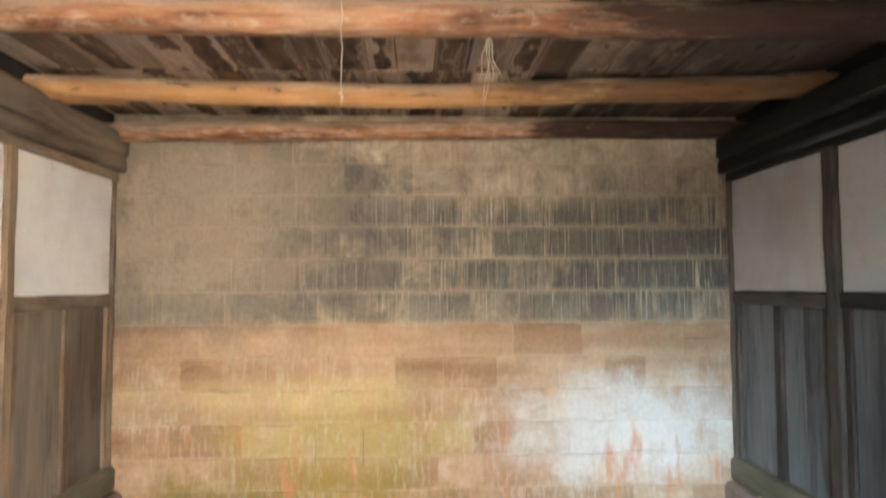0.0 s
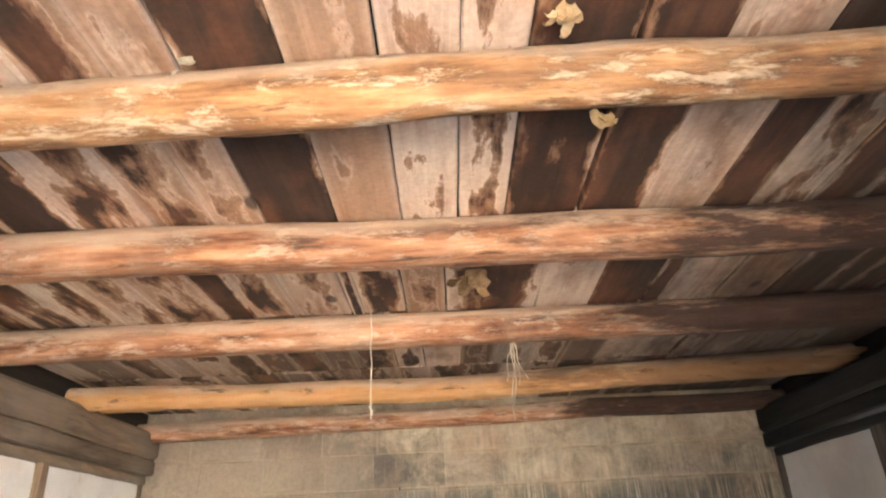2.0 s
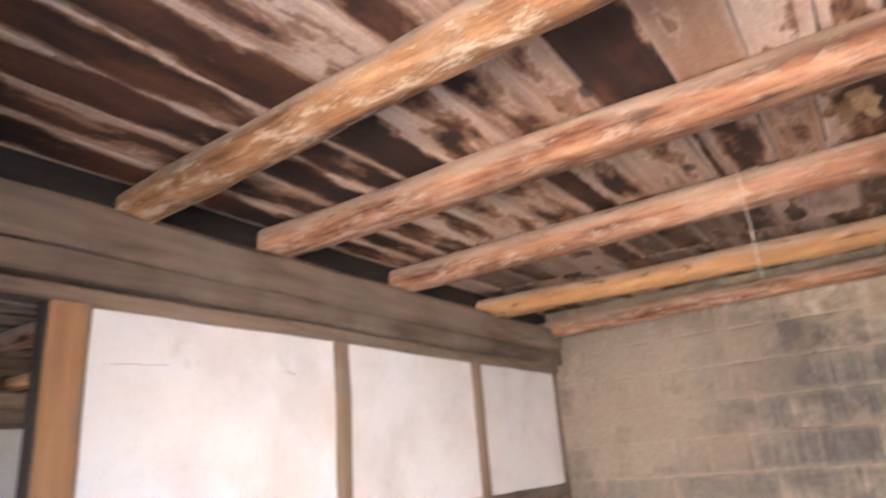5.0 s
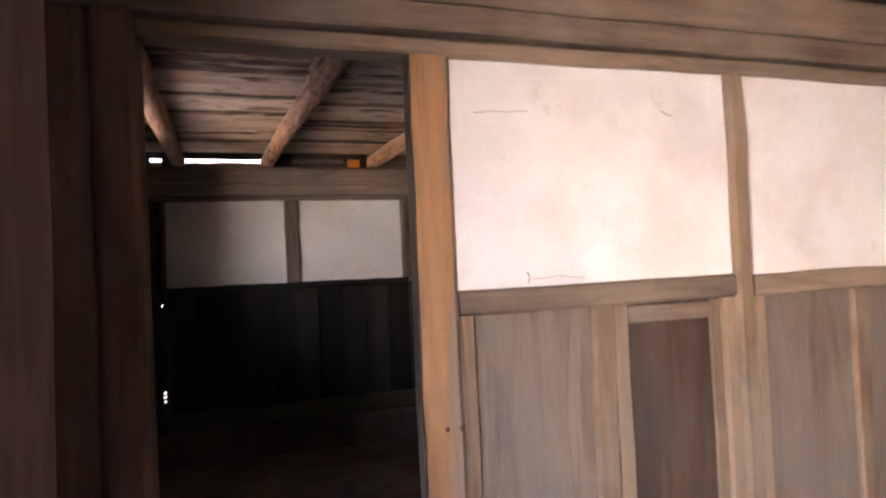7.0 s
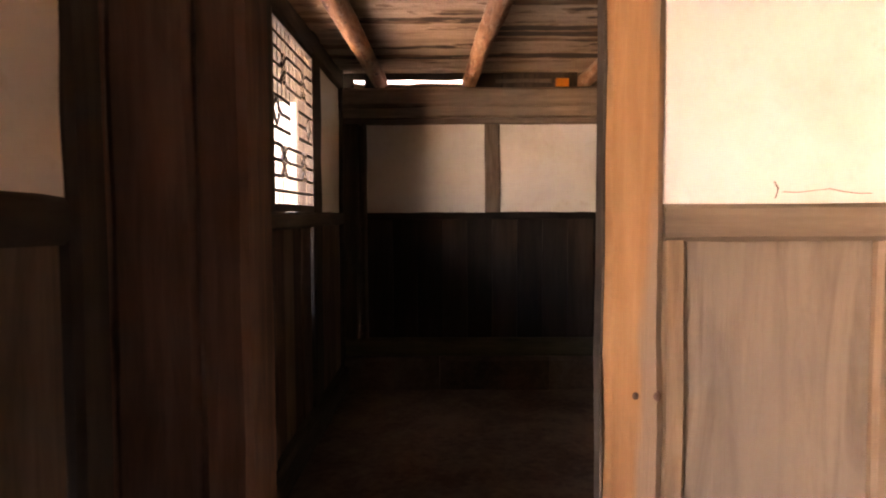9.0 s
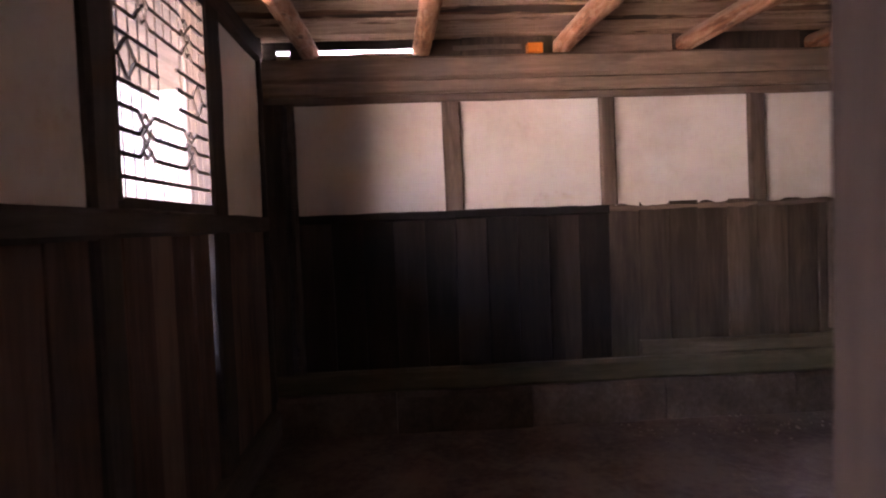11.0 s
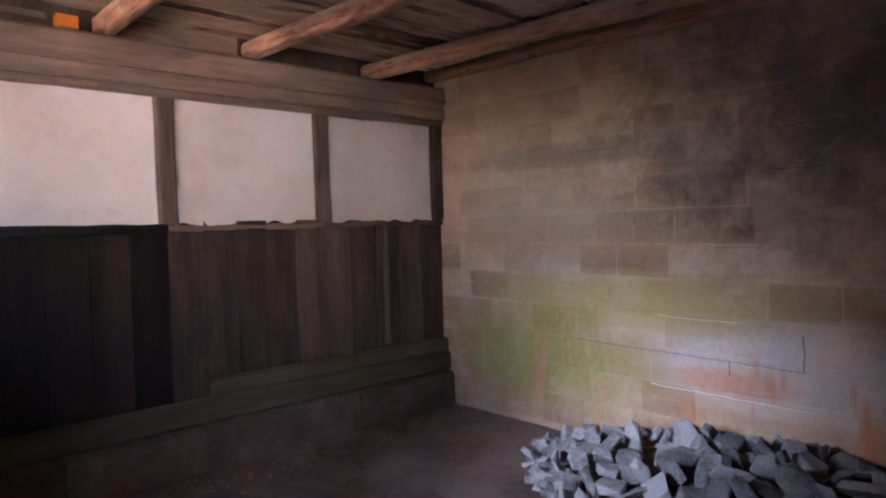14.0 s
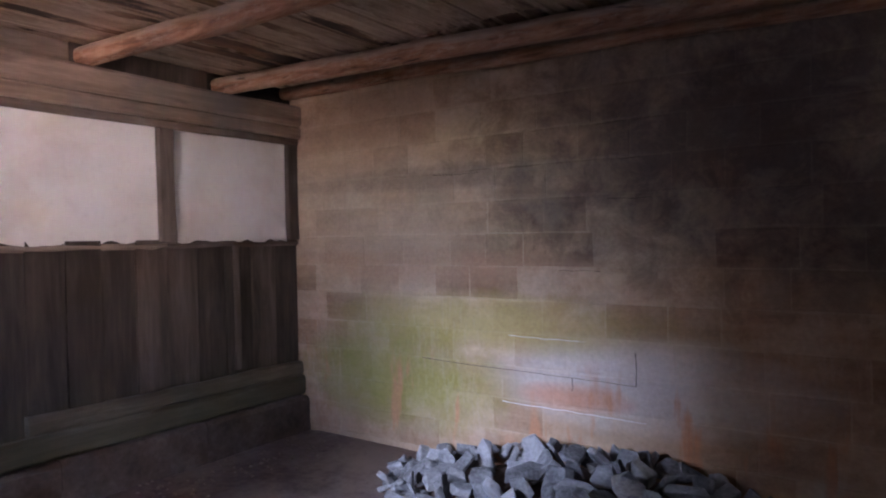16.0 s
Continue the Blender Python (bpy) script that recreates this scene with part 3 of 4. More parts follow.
floor_sheet("floor", -4.4, 4.4, -0.75, 4.3, 0.0, M_earth, 0.05, 0.012, "dark packed earth floor, dusty and uneven")
ground = tagged(new("ground", mesh_of("ground", [(-250, -250, -0.04), (250, -250, -0.04), (250, 250, -0.04), (-250, 250, -0.04)], [(0, 1, 2, 3)], M_yard)), "pale sunlit courtyard ground", "ground", kind="structure")
tagged(new("wall_courtyard", timber("wall_courtyard", (-6.5, -9.3, -0.04), (0.9, -9.0, 2.7), M_facade, 0, 0.02, 0.0, 4)), "plain greyish courtyard wall in shade", "wall", kind="structure")
# added to hide low sky from the right part of the room's wall
tagged(new("wall_courtyard_west", timber("wall_courtyard_west", (-6.5, -9.5, -0.04), (-3.6, -9.301, 5.4), M_facade, 0, 0.02, 0.0, 4)), "plain grey wall behind the courtyard wall, added to block sky light", "wall", kind="structure")
# added backdrop: limits leaking light yet keeps gaps and knot hole bright
tagged(new("wall_passage", timber("wall_passage", (-5.45, -1.2, -0.04), (-5.3, 4.6, 3.2), M_lime, 1, 0.02, 0.0, 4)), "plain limewashed wall added to temper daylight behind the gaps", "wall", kind="structure")
# added reflector wall, its extent set by where warm light should land
tagged(new("wall_house_opposite", timber("wall_house_opposite", (0.91, -9.6, -0.04), (14, -9.0, 4.7), M_lime, 0, 0.02, 0.0, 4)), "plain limewashed wall in sunlight, added to bounce light indoors", "wall", kind="structure")
# added wall, its height chosen for the shadow it throws on the yard
tagged(new("wall_wing_west", timber("wall_wing_west", (-6.8, -9.3, -0.04), (-6.5, -0.5, 8.0), M_facade, 1, 0.02, 0.0, 4)), "tall plain grey wall added to shade the yard", "wall", kind="structure")
# unseen dark wall, added so little light grazes in from the east
tagged(new("wall_wing_east", timber("wall_wing_east", (14.0, -9.6, -0.04), (14.3, -1.2, 4.0), M_facade, 1, 0.02, 0.0, 4)), "plain greyish unseen wall added to end the bright side", "wall", kind="structure")
tagged(new("roof", timber("roof", (-4.6, -1.9, 3.1), (5.4, 4.6, 3.27), M_tile, 0, 0.02, 0.0, 4)), "grey tiled roof with deep eaves", "roof", kind="structure")
tagged(new("eave", timber("eave", (-5.4, -1.95, 2.62), (5.4, -0.71, 2.77), M_sill_x, 0, 0.02, 0.0, 4)), "grey weathered underside of the eave", "eave", kind="structure")

# unseen wall, added to keep light off the hall's east side
tagged(new("wall_porch", timber("wall_porch", (1.16, -1.9, -0.04), (1.3, -0.55, 2.615), M_facade, 1, 0.01, 0.0, 1.0)), "plain unseen wall added beside the doorway to block light", "wall", kind="structure")

# ---- ceilings ----
CZ = 2.635


def ceiling(name, x0, x1, rows, mat_, seed, label, widths):
    """Boards that run front to back, in lengths that break over the joists, all in one mesh, under a solid floor."""
    rng = random.Random(seed)
    verts, faces, across, soil = [], [], [], []

    def board(xa, xb, ya, yb, z, skew, dirt):
        k = len(verts)
        n = 4
        soil.extend([dirt] * (6 * (n + 1)))
        across.extend([0.0, 0.03, 0.97, 1.0, 1.0, 0.0] * (n + 1))
        for i in range(n + 1):
            y = ya + (yb - ya) * i / n
            dz, dx = rng.uniform(-0.003, 0.003), rng.uniform(-0.003, 0.003)
            for px, pz in ((xa + dx, z + dz + 0.004), (xa + 0.004 + dx, z + dz), (xb - 0.004 + dx, z + dz + skew), (xb + dx, z + dz + 0.004 + skew), (xb + dx, z + 0.03), (xa + dx, z + 0.03)):
                verts.append((px, y, pz))
        for i in range(n):
            for j in range(6):
                faces.append((k + i * 6 + j, k + (i + 1) * 6 + j, k + (i + 1) * 6 + (j + 1) % 6, k + i * 6 + (j + 1) % 6))
        faces.append(tuple(k + j for j in range(6)))
        faces.append(tuple(k + n * 6 + j for j in range(5, -1, -1)))
    for ya, yb, given in rows:
        x, k = x0, 0
        while x < x1 - 0.02:
            if given:
                xb, dirt = (given[k][0], given[k][1]) if k < len(given) else (x + rng.uniform(*widths), rng.gauss(0, 0.05))
            else:
                xb, dirt = x + rng.uniform(*widths), rng.gauss(-0.045, 0.07)
            xb = min(x1, xb)
            board(x + rng.uniform(0.001, 0.003), xb - rng.uniform(0.001, 0.004), ya + 0.002, yb - 0.002, CZ + rng.uniform(-0.004, 0.006), rng.uniform(-0.004, 0.004), dirt)
            x, k = xb, k + 1
    me = mesh_of(name, verts, faces, mat_)
    at = me.attributes.new("across", "FLOAT", "POINT")
    at.data.foreach_set("value", across)
    at = me.attributes.new("soil", "FLOAT", "POINT")
    at.data.foreach_set("value", soil)
    return tagged(new(name, me), label, "ceiling", kind="structure")


# boards of the front rows of the hall: their far edge and how stained they are
FRONT_ROW = ((0.17, 0.1), (0.36, 0.02), (0.53, 0.12), (0.7, 0.06), (0.9, 0.1), (1.12, -0.01), (1.295, 0.0), (1.44, -0.06), (1.65, 0.2), (1.84, -0.14), (2.005, -0.08),
             (2.145, -0.04), (2.36, 0.14), (2.54, 0.13), (2.74, -0.1), (2.88, 0.15), (3.05, -0.03), (3.2, 0.05), (3.4, 0.12))
BACK_ROW = ((0.15, 0.0), (0.3, 0.03), (0.5, 0.02), (0.66, 0.0), (0.85, 0.0), (1.07, 0.0), (1.186, 0.12), (1.365, -0.04), (1.578, -0.05), (1.63, 0.0), (1.8, 0.06), (1.96, -0.03),
            (2.318, 0.05), (2.54, -0.12), (2.755, 0.17), (2.83, 0.1), (3.04, -0.14), (3.25, -0.12), (3.45, 0.15))
ceiling("ceiling_1", 0.0, 4.1, [(-0.54, 1.46, FRONT_ROW), (1.46, 2.26, BACK_ROW)], M_plank, 11, "weathered ceiling boards with dark water stains", (0.11, 0.19))
ceiling("ceiling_3", 0.0, 4.1, [(2.26, 3.12, ()), (3.12, 4.02, ())], M_plank_3, 14, "smoky grey-brown ceiling boards of mixed tones", (0.13, 0.24))
ceiling("ceiling_2", -4.1, 0.0, [(FY, 0.52, ()), (0.52, 1.5, ()), (1.5, 2.4, ()), (2.4, 3.4, ()), (3.4, 3.98, ())], M_plank_2, 12, "dusty brown ceiling boards with open joints", (0.12, 0.2))
tagged(new("upper_floor", timber("upper_floor", (-4.25, FY, 2.69), (4.25, 4.3, 2.76), M_dark_x, 0, 0.005, 0.0, 3)), "dark floor deck above the boards", "floor", kind="structure")

# ---- logs that carry the boards ----
LOGS = [
    ((-0.12, 0.85, 2.552), (4.1, 0.70, 2.575), (0.07, 0.06), M_log_yellow, 0.0, (0.01, 0.0), 0.13, "peeled yellow-orange log with flaking bark"),
    ((-0.1, 1.42, 2.555), (4.1, 1.44, 2.56), (0.074, 0.08), M_log_red, 0.22, (-0.03, 0.0), 0.05, "hewn reddish log with dusty upper side"),
    ((-0.1, 2.25, 2.555), (4.1, 2.24, 2.56), (0.07, 0.078), M_log_red, 0.18, (-0.02, 0.0), 0.07, "hewn red-brown log with worn patches"),
    ((-0.12, 3.06, 2.53), (4.1, 3.08, 2.58), (0.06, 0.07), M_log_orange, 0.0, (-0.16, -0.01), 0.03, "smooth bare orange log, slightly bent"),
    ((-0.05, 3.9, 2.49), (4.1, 3.9, 2.53), (0.065, 0.065), M_log_red, 0.3, (0.0, 0.0), 0.06, "red-brown hewn timber lying along the block wall"),
    ((-4.12, -0.28, 2.565), (-0.02, -0.32, 2.56), (0.062, 0.066), M_log_brown, 0.0, (0.0, 0.0), 0.08, "dark round ceiling log"),
    ((-4.12, 0.47, 2.565), (-0.02, 0.66, 2.56), (0.06, 0.066), M_log_brown, 0.0, (0.02, 0.0), 0.09, "knotty brown ceiling log"),
    ((-4.14, 1.42, 2.56), (-0.02, 1.62, 2.56), (0.064, 0.07), M_log_brown, 0.1, (0.02, 0.0), 0.07, "brown ceiling log with worn bark"),
    ((-4.15, 2.27, 2.56), (-0.02, 2.6, 2.56), (0.06, 0.07), M_log_brown, 0.15, (0.0, 0.0), 0.06, "hewn brown ceiling log"),
    ((-4.15, 3.19, 2.55), (-0.02, 3.78, 2.56), (0.062, 0.07), M_log_brown, 0.12, (0.02, 0.0), 0.06, "long brown ceiling log running askew"),
    ((-4.15, 3.78, 2.60), (0.0, 3.93, 2.50), (0.05, 0.055), M_log_brown, 0.1, (0.0, 0.015), 0.08, "thin dark pole along the top of the block wall"),
]
for i, (a, b, r, m_, flat, bow, lump, label) in enumerate(LOGS):
    tagged(new("ceiling_log", log_mesh("ceiling_log", (a, b), r, m_, flat=flat, bow=bow, lump=lump, seed=i + 1)), label, "log beam", "logs under the ceiling boards")


# ---- framed partitions ----
def bay(wall, x, y0, y1, z_rail, z_top, frame, rail, board, side, split, ragged=(0.004, 0.004, 0.006, 0.006), seed=1, stiles=True):
    """Plaster above a rail, framed boards below, between two posts."""
    # east panels use the dimmed copy in place of weaker light
    part("plaster_panel", sheet("plaster_panel", (x - 0.02, y0 - 0.006, z_rail - 0.01), (x + 0.02, y1 + 0.006, z_top + 0.01), M_plaster if x == X_MID else M_plaster_dim, 0, 0.03, 0.006, ragged, seed), wall, "whitewashed plaster infill")
    part("rail", timber("rail", (x - 0.04, y0, z_rail - 0.08), (x + 0.04, y1, z_rail), rail, 1, 0.01, 0.003, 0.15, seed), wall)
    z0 = 0.42
    if stiles:
        for ya, yb in ((y0, y0 + 0.05), (y1 - 0.055, y1), (split - 0.04, split + 0.04)):
            part("stile", timber("stile", (x - 0.032, ya, z0), (x + 0.032, yb, z_rail - 0.08), frame, 2, 0.008, 0.003, 0.3, seed), wall)
        spans = ((y0 + 0.05, split - 0.04), (split + 0.04, y1 - 0.055))
    else:
        spans = ((y0, y1),)
    for ya, yb in spans:
        n = max(1, round((yb - ya) / (0.45 if x == 0.0 else 0.19)))
        for k in range(n):
            a, b = ya + (yb - ya) * k / n, ya + (yb - ya) * (k + 1) / n
            d = random.Random(seed * 31 + k).uniform(-0.005, 0.005)
            part("board", timber("board", (x - 0.013 + d, a + 0.001, z0), (x + 0.013 + d, b - 0.001, z_rail - 0.08), M_panel if x == 0.0 and seed == 1 and ya > 1.2 else board, 2, 0.003, 0.0015, 0.4, seed * 10 + k), wall)


    if x == 0.0 and seed == 1:
        ya, yb = spans[1]
        for a, b, c, d in ((ya + 0.004, z0, ya + 0.06, z_rail - 0.083), (yb - 0.05, z0, yb - 0.004, z_rail - 0.083)):
            part("inner_stile", timber("inner_stile", (x - 0.02, a, b), (x + 0.021, c, d), M_frame, 2, 0.004, 0.002, 0.2, 5), wall)
        part("inner_rail", timber("inner_rail", (x - 0.02, ya + 0.061, z_rail - 0.145), (x + 0.02, yb - 0.051, z_rail - 0.084), M_far_beam, 1, 0.004, 0.002, 0.2, 5), wall)


def beams(wall, x, y0, y1, z_top, beam, rail, deep=0.11, drop=0.0):
    part("top_beam", timber("top_beam", (x - deep, y0, 2.345), (x + deep, y1, 2.497), beam, 1, 0.02, 0.004, 0.3, 3), wall)
    part("lower_beam", timber("lower_beam", (x - deep + 0.012, y0, 2.255), (x + deep - 0.012, y1, 2.343), beam, 1, 0.012, 0.003, 0.3, 4), wall)
    part("head_rail", timber("head_rail", (x - 0.05, y0, z_top), (x + 0.05, y1, 2.253), rail, 1, 0.01, 0.003, 0.2, 5), wall)


def sills(wall, x, y0, y1, mat_, stone):
    part("sill_beam", timber("sill_beam", (x - 0.075, y0, 0.27), (x + 0.075, y1, 0.42), mat_, 1, 0.02, 0.004, 0.3, 6), wall)
    n = max(1, round((y1 - y0) / 0.85))
    for k in range(n):
        a, b = y0 + (y1 - y0) * k / n, y0 + (y1 - y0) * (k + 1) / n
        part("plinth_stone", timber("plinth_stone", (x - 0.12, a + 0.004, -0.05), (x + 0.12, b - 0.004, 0.268), stone, 1, 0.025, 0.006, 0.2, k), wall)


ZR, ZT = 1.485, 2.2
west = thing("wall_west", (X_MID, 1.5, 0), "timber partition with white plaster panels over grey boards", "partition wall", kind="structure")
beams(west, 0.0, -0.69, 3.99, ZT, M_frame_h, M_frame_h)
for y0, y1, half, m_ in ((0.599, 0.723, 0.0451, M_post), (1.772, 1.853, 0.045, M_frame), (2.883, 2.965, 0.045, M_frame), (3.955, 3.992, 0.045, M_frame)):
    part("post", timber("post", (-half if y0 > 1 else -0.02, y0, 0.0 if y0 < 1 else 0.42), (half, y1, 2.2), m_, 2, 0.014, 0.004, 0.2, int(y0 * 10)), west)
for i, (y0, y1, sp) in enumerate(((0.725, 1.772, 1.228), (1.853, 2.883, 2.37), (2.965, 3.955, 3.47))):
    bay(west, 0.0, y0, y1, ZR, ZT, M_frame, M_frame_h, M_board, 1, sp, seed=i + 1)
sills(west, 0.0, 0.726, 3.98, M_sill, M_stone)
# thin dark strip added to darken the reveal of the door post
part("jamb_lining", timber("jamb_lining", (-0.02, 0.59, 0.1), (0.04, 0.597, 2.2), M_dark, 2, 0.003, 0.002, 0.2, 8), west, "dark strip added over the door post's reveal")
part("door_sill", timber("door_sill", (-0.07, -0.141, -0.03), (0.07, 0.598, 0.1), M_dark_y, 1, 0.015, 0.003, 0.2, 9), west)
for k, (y0, y1, half) in enumerate(((-0.25, -0.142, 0.1), (-0.43, -0.254, 0.088), (-0.7, -0.434, 0.1))):
    part("jamb_board", timber("jamb_board", (-half, y0, 0.0), (half, y1, 2.25), M_jamb, 2, 0.015, 0.004, 0.25, 20 + k), west, "dark brown jamb timber")

east = thing("wall_east", (X_EAST, 1.5, 0), "dark timber partition with plaster panels over blue-grey boards", "partition wall", kind="structure")
beams(east, X_EAST, -0.53, 3.99, ZT, M_black, M_black)
for y0, y1 in ((0.55, 0.68), (1.74, 1.84), (2.885, 2.995), (3.965, 3.992)):
    part("post", timber("post", (X_EAST - 0.05, y0, 0.42), (X_EAST + 0.05, y1, 2.2), M_dark, 2, 0.014, 0.004, 0.2, int(y0 * 10)), east)
for i, (y0, y1, sp) in enumerate(((-0.5, 0.55, 0.02), (0.68, 1.74, 1.2), (1.84, 2.885, 2.36), (2.995, 3.965, 3.47))):
    bay(east, X_EAST, y0, y1, ZR, ZT, M_dark, M_dark_y, M_east_board, -1, sp, seed=i + 7)
sills(east, X_EAST, -0.5, 3.98, M_sill, M_stone)

far = thing("wall_far", (X_FAR, 1.5, 0), "old timber partition with white plaster panels over brown boards", "partition wall", kind="structure")
beams(far, X_FAR, -0.69, 3.86, ZT, M_far_beam, M_far_beam, 0.09)
for y0, y1, half in ((-0.42, -0.388, 0.1), (-0.7, -0.458, 0.1), (0.59, 0.718, 0.05), (1.655, 1.765, 0.05), (2.69, 2.812, 0.05), (3.735, 3.85, 0.05)):
    part("post", timber("post", (X_FAR - half, y0, 0.42 if y0 < 0 else ZR - 0.012), (X_FAR + half, y1, 2.2), M_dark if y0 < 0 else M_far_post, 2, 0.014, 0.004, 0.2, int(y0 * 10)), far)
for i, (y0, y1) in enumerate(((-0.39, 0.59), (0.718, 1.655), (1.765, 2.69), (2.812, 3.735))):
    rag = (0.004, 0.004, 0.004, 0.006) if i < 2 else (0.006, 0.006, 0.03, 0.008)
    part("plaster_panel", sheet("plaster_panel", (X_FAR - 0.02, y0 - 0.006, ZR - 0.015), (X_FAR + 0.02, y1 + 0.006, ZT + 0.012), M_plaster, 0, 0.03, 0.006, rag, 30 + i), far, "whitewashed plaster infill, ragged below")
    n = 5
    y0, y1 = (-0.39, 0.654, 1.71, 2.751, 3.85)[i:i + 2]
    for k in range(n):
        a, b = y0 + (y1 - y0) * k / n, y0 + (y1 - y0) * (k + 1) / n
        d = random.Random(i * 9 + k).uniform(-0.008, 0.008)
        gap = 0.001 + 0.0015 * ((i + k) % 3 == 1)
        # the first two bays take the darkened boards, standing in for shade
        z1 = ZR - (0.0 if i > 1 else 0.07)
        if i == 0 and k == 2:
            bits = [timber("board", (X_FAR - 0.015, p, q), (X_FAR + 0.015, r, t), M_shaded_board, 2, 0.002, 0.0, 0.5) for p, q, r, t in ((a, 0.42, b, 1.0), (a, 1.008, b, z1), (a, 1.0, 0.002, 1.008), (0.012, 1.0, b, 1.008))]
            part("board", joined("board", bits), far, "brown board with a small knot hole")
            continue
        part("board", timber("board", (X_FAR - 0.015 + d, a + gap, 0.42), (X_FAR + 0.015 + d, b - gap, z1), (M_shaded_board, M_shaded_board, M_far_board, M_far_board)[i], 2, 0.003, 0.002, 0.3, i * 10 + k), far)
    # near-black rail in these bays carries the same painted shade
    if i < 2:
        part("rail", timber("rail", (X_FAR - 0.03, y0, ZR - 0.07), (X_FAR + 0.03, y1, ZR - 0.01), M_black, 1, 0.01, 0.003, 0.15, i), far)
    else:
        part("rail", timber("rail", (X_FAR - 0.03, y0, ZR - 0.055), (X_FAR + 0.028, y1, ZR - 0.018), M_far_beam, 1, 0.012, 0.006, 0.1, i), far)
part("batten", timber("batten", (X_FAR + 0.02, 3.245, 0.56), (X_FAR + 0.045, 3.29, 1.44), M_board, 2, 0.006, 0.004, 0.15, 4), far, "pale split batten nailed upright")
part("lower_ledge", timber("lower_ledge", (X_FAR - 0.02, 1.9, 0.42), (X_FAR + 0.07, 3.84, 0.53), M_sill, 1, 0.02, 0.008, 0.2, 4), far)
sills(far, X_FAR, -0.7, 3.86, M_sill, M_dark_stone)
part("plinth_backing", timber("plinth_backing", (X_FAR - 0.16, -0.7, -0.05), (X_FAR - 0.125, 3.9, 0.45), M_stone, 1, 0.002, 0.0, 1.0), far)
part("infill_backing", timber("infill_backing", (X_FAR - 0.13, 0.41, 2.45), (X_FAR - 0.11, 3.9, 2.692), M_dark_y, 1, 0.002, 0.0, 1.0), far)

# ---- front wall with the lattice window; a wide doorway lights the hall ----
part("backing", timber("backing", (X_FAR - 0.05, -0.4, 0.42), (X_FAR - 0.026, 3.84, 1.0), M_dark_y, 1, 0.002, 0.0, 1.0), far)
part("backing", timber("backing", (X_FAR - 0.05, -0.4, 1.008), (X_FAR - 0.026, 3.84, 1.49), M_dark_y, 1, 0.002, 0.0, 1.0), far)
part("backing", timber("backing", (X_FAR - 0.052, -0.4, 0.995), (X_FAR - 0.024, 0.002, 1.02), M_dark_y, 1, 0.001, 0.0, 1.0), far)
part("backing", timber("backing", (X_FAR - 0.052, 0.012, 0.995), (X_FAR - 0.024, 3.84, 1.02), M_dark_y, 1, 0.001, 0.0, 1.0), far)
for z0, z1 in ((0.0, 0.42), (0.44, 0.5), (0.525, 0.535), (0.56, 0.57), (0.6, 1.32), (1.34, 2.25)):
    part("corner_filler", timber("corner_filler", (X_FAR - 0.13, -0.5, z0), (X_FAR - 0.07, -0.4, z1), M_dark, 2, 0.004, 0.0, 0.3), far)
for y0, y1 in ((-0.5, -0.449), (-0.436, -0.4)):
    part("corner_filler", timber("corner_filler", (X_FAR - 0.145, y0, 0.4), (X_FAR - 0.132, y1, 1.4), M_dark, 2, 0.002, 0.0, 0.3), far)
for y0, y1, m_, dx in ((-0.7, -0.5, M_dark_y, 0.0), (-0.41, -0.27, M_dark_y, 0.0), (0.412, 0.74, M_dark_y, -0.03), (0.742, 1.36, M_far_board, 0.03), (1.362, 2.2, M_far_beam, 0.0), (2.202, 3.1, M_far_board, 0.01), (3.102, 3.84, M_dark_y, 0.0)):
    part("infill_board", timber("infill_board", (X_FAR - 0.05 + dx, y0, 2.499), (X_FAR - 0.03 + dx, y1, 2.692), m_, 1, 0.003, 0.003, 0.2), far)
# the gaps above the beam through which daylight shows
for y0, y1 in ((-0.499, -0.411), (-0.269, 0.41)):
    part("infill_board", timber("infill_board", (X_FAR - 0.05, y0, 2.499), (X_FAR - 0.03, y1, 2.55), M_far_beam, 1, 0.003, 0.003, 0.1, 3), far)
    part("infill_board", timber("infill_board", (X_FAR - 0.05, y0, 2.578), (X_FAR - 0.03, y1, 2.692), M_dark_y, 1, 0.003, 0.003, 0.1, 4), far)
part("loose_slat", timber("loose_slat", (X_FAR + 0.035, 0.68, 2.54), (X_FAR + 0.047, 1.14, 2.572), M_board, 1, 0.003, 0.004, 0.08, 3), far, "pale weathered slat above the beam")
part("infill_board", timber("infill_board", (X_EAST + 0.04, -0.56, 2.499), (X_EAST + 0.07, 4.06, 2.692), M_black, 1, 0.003, 0.002, 0.3), east)
part("infill_board", timber("infill_board", (-0.012, -0.69, 2.499), (0.012, 3.99, 2.63), M_dark_y, 1, 0.003, 0.002, 0.3), west)
front = thing("wall_front", (-2, FY, 0), "dark timber front wall with plaster panels and a lattice window", "wall", kind="structure")
WX0, WX1, WZ0, WZ1 = -2.79, -1.775, 1.505, 2.47
for x0, x1, z0, z1 in ((-4.0, -3.93, 0.0, 2.63), (-3.02, WX0, 0.0, 2.63), (WX1, -1.61, 0.0, 2.63), (-0.16, -0.1, 0.0, 2.63)):
    part("post", timber("post", (x0, FY, z0), (x1, FIN, z1), M_dark, 2, 0.014, 0.003, 0.25, int(-x0 * 10)), front)
for x0, x1 in ((-3.93, -3.02), (-1.61, -0.16)):
    part("plaster_panel", sheet("plaster_panel", (x0 - 0.005, FY + 0.04, 1.47), (x1 + 0.005, FIN - 0.03, 2.5), M_plaster, 1, 0.04, 0.006, (0.004, 0.004, 0.012, 0.006), int(-x0 * 3)), front, "dim whitewashed plaster infill")
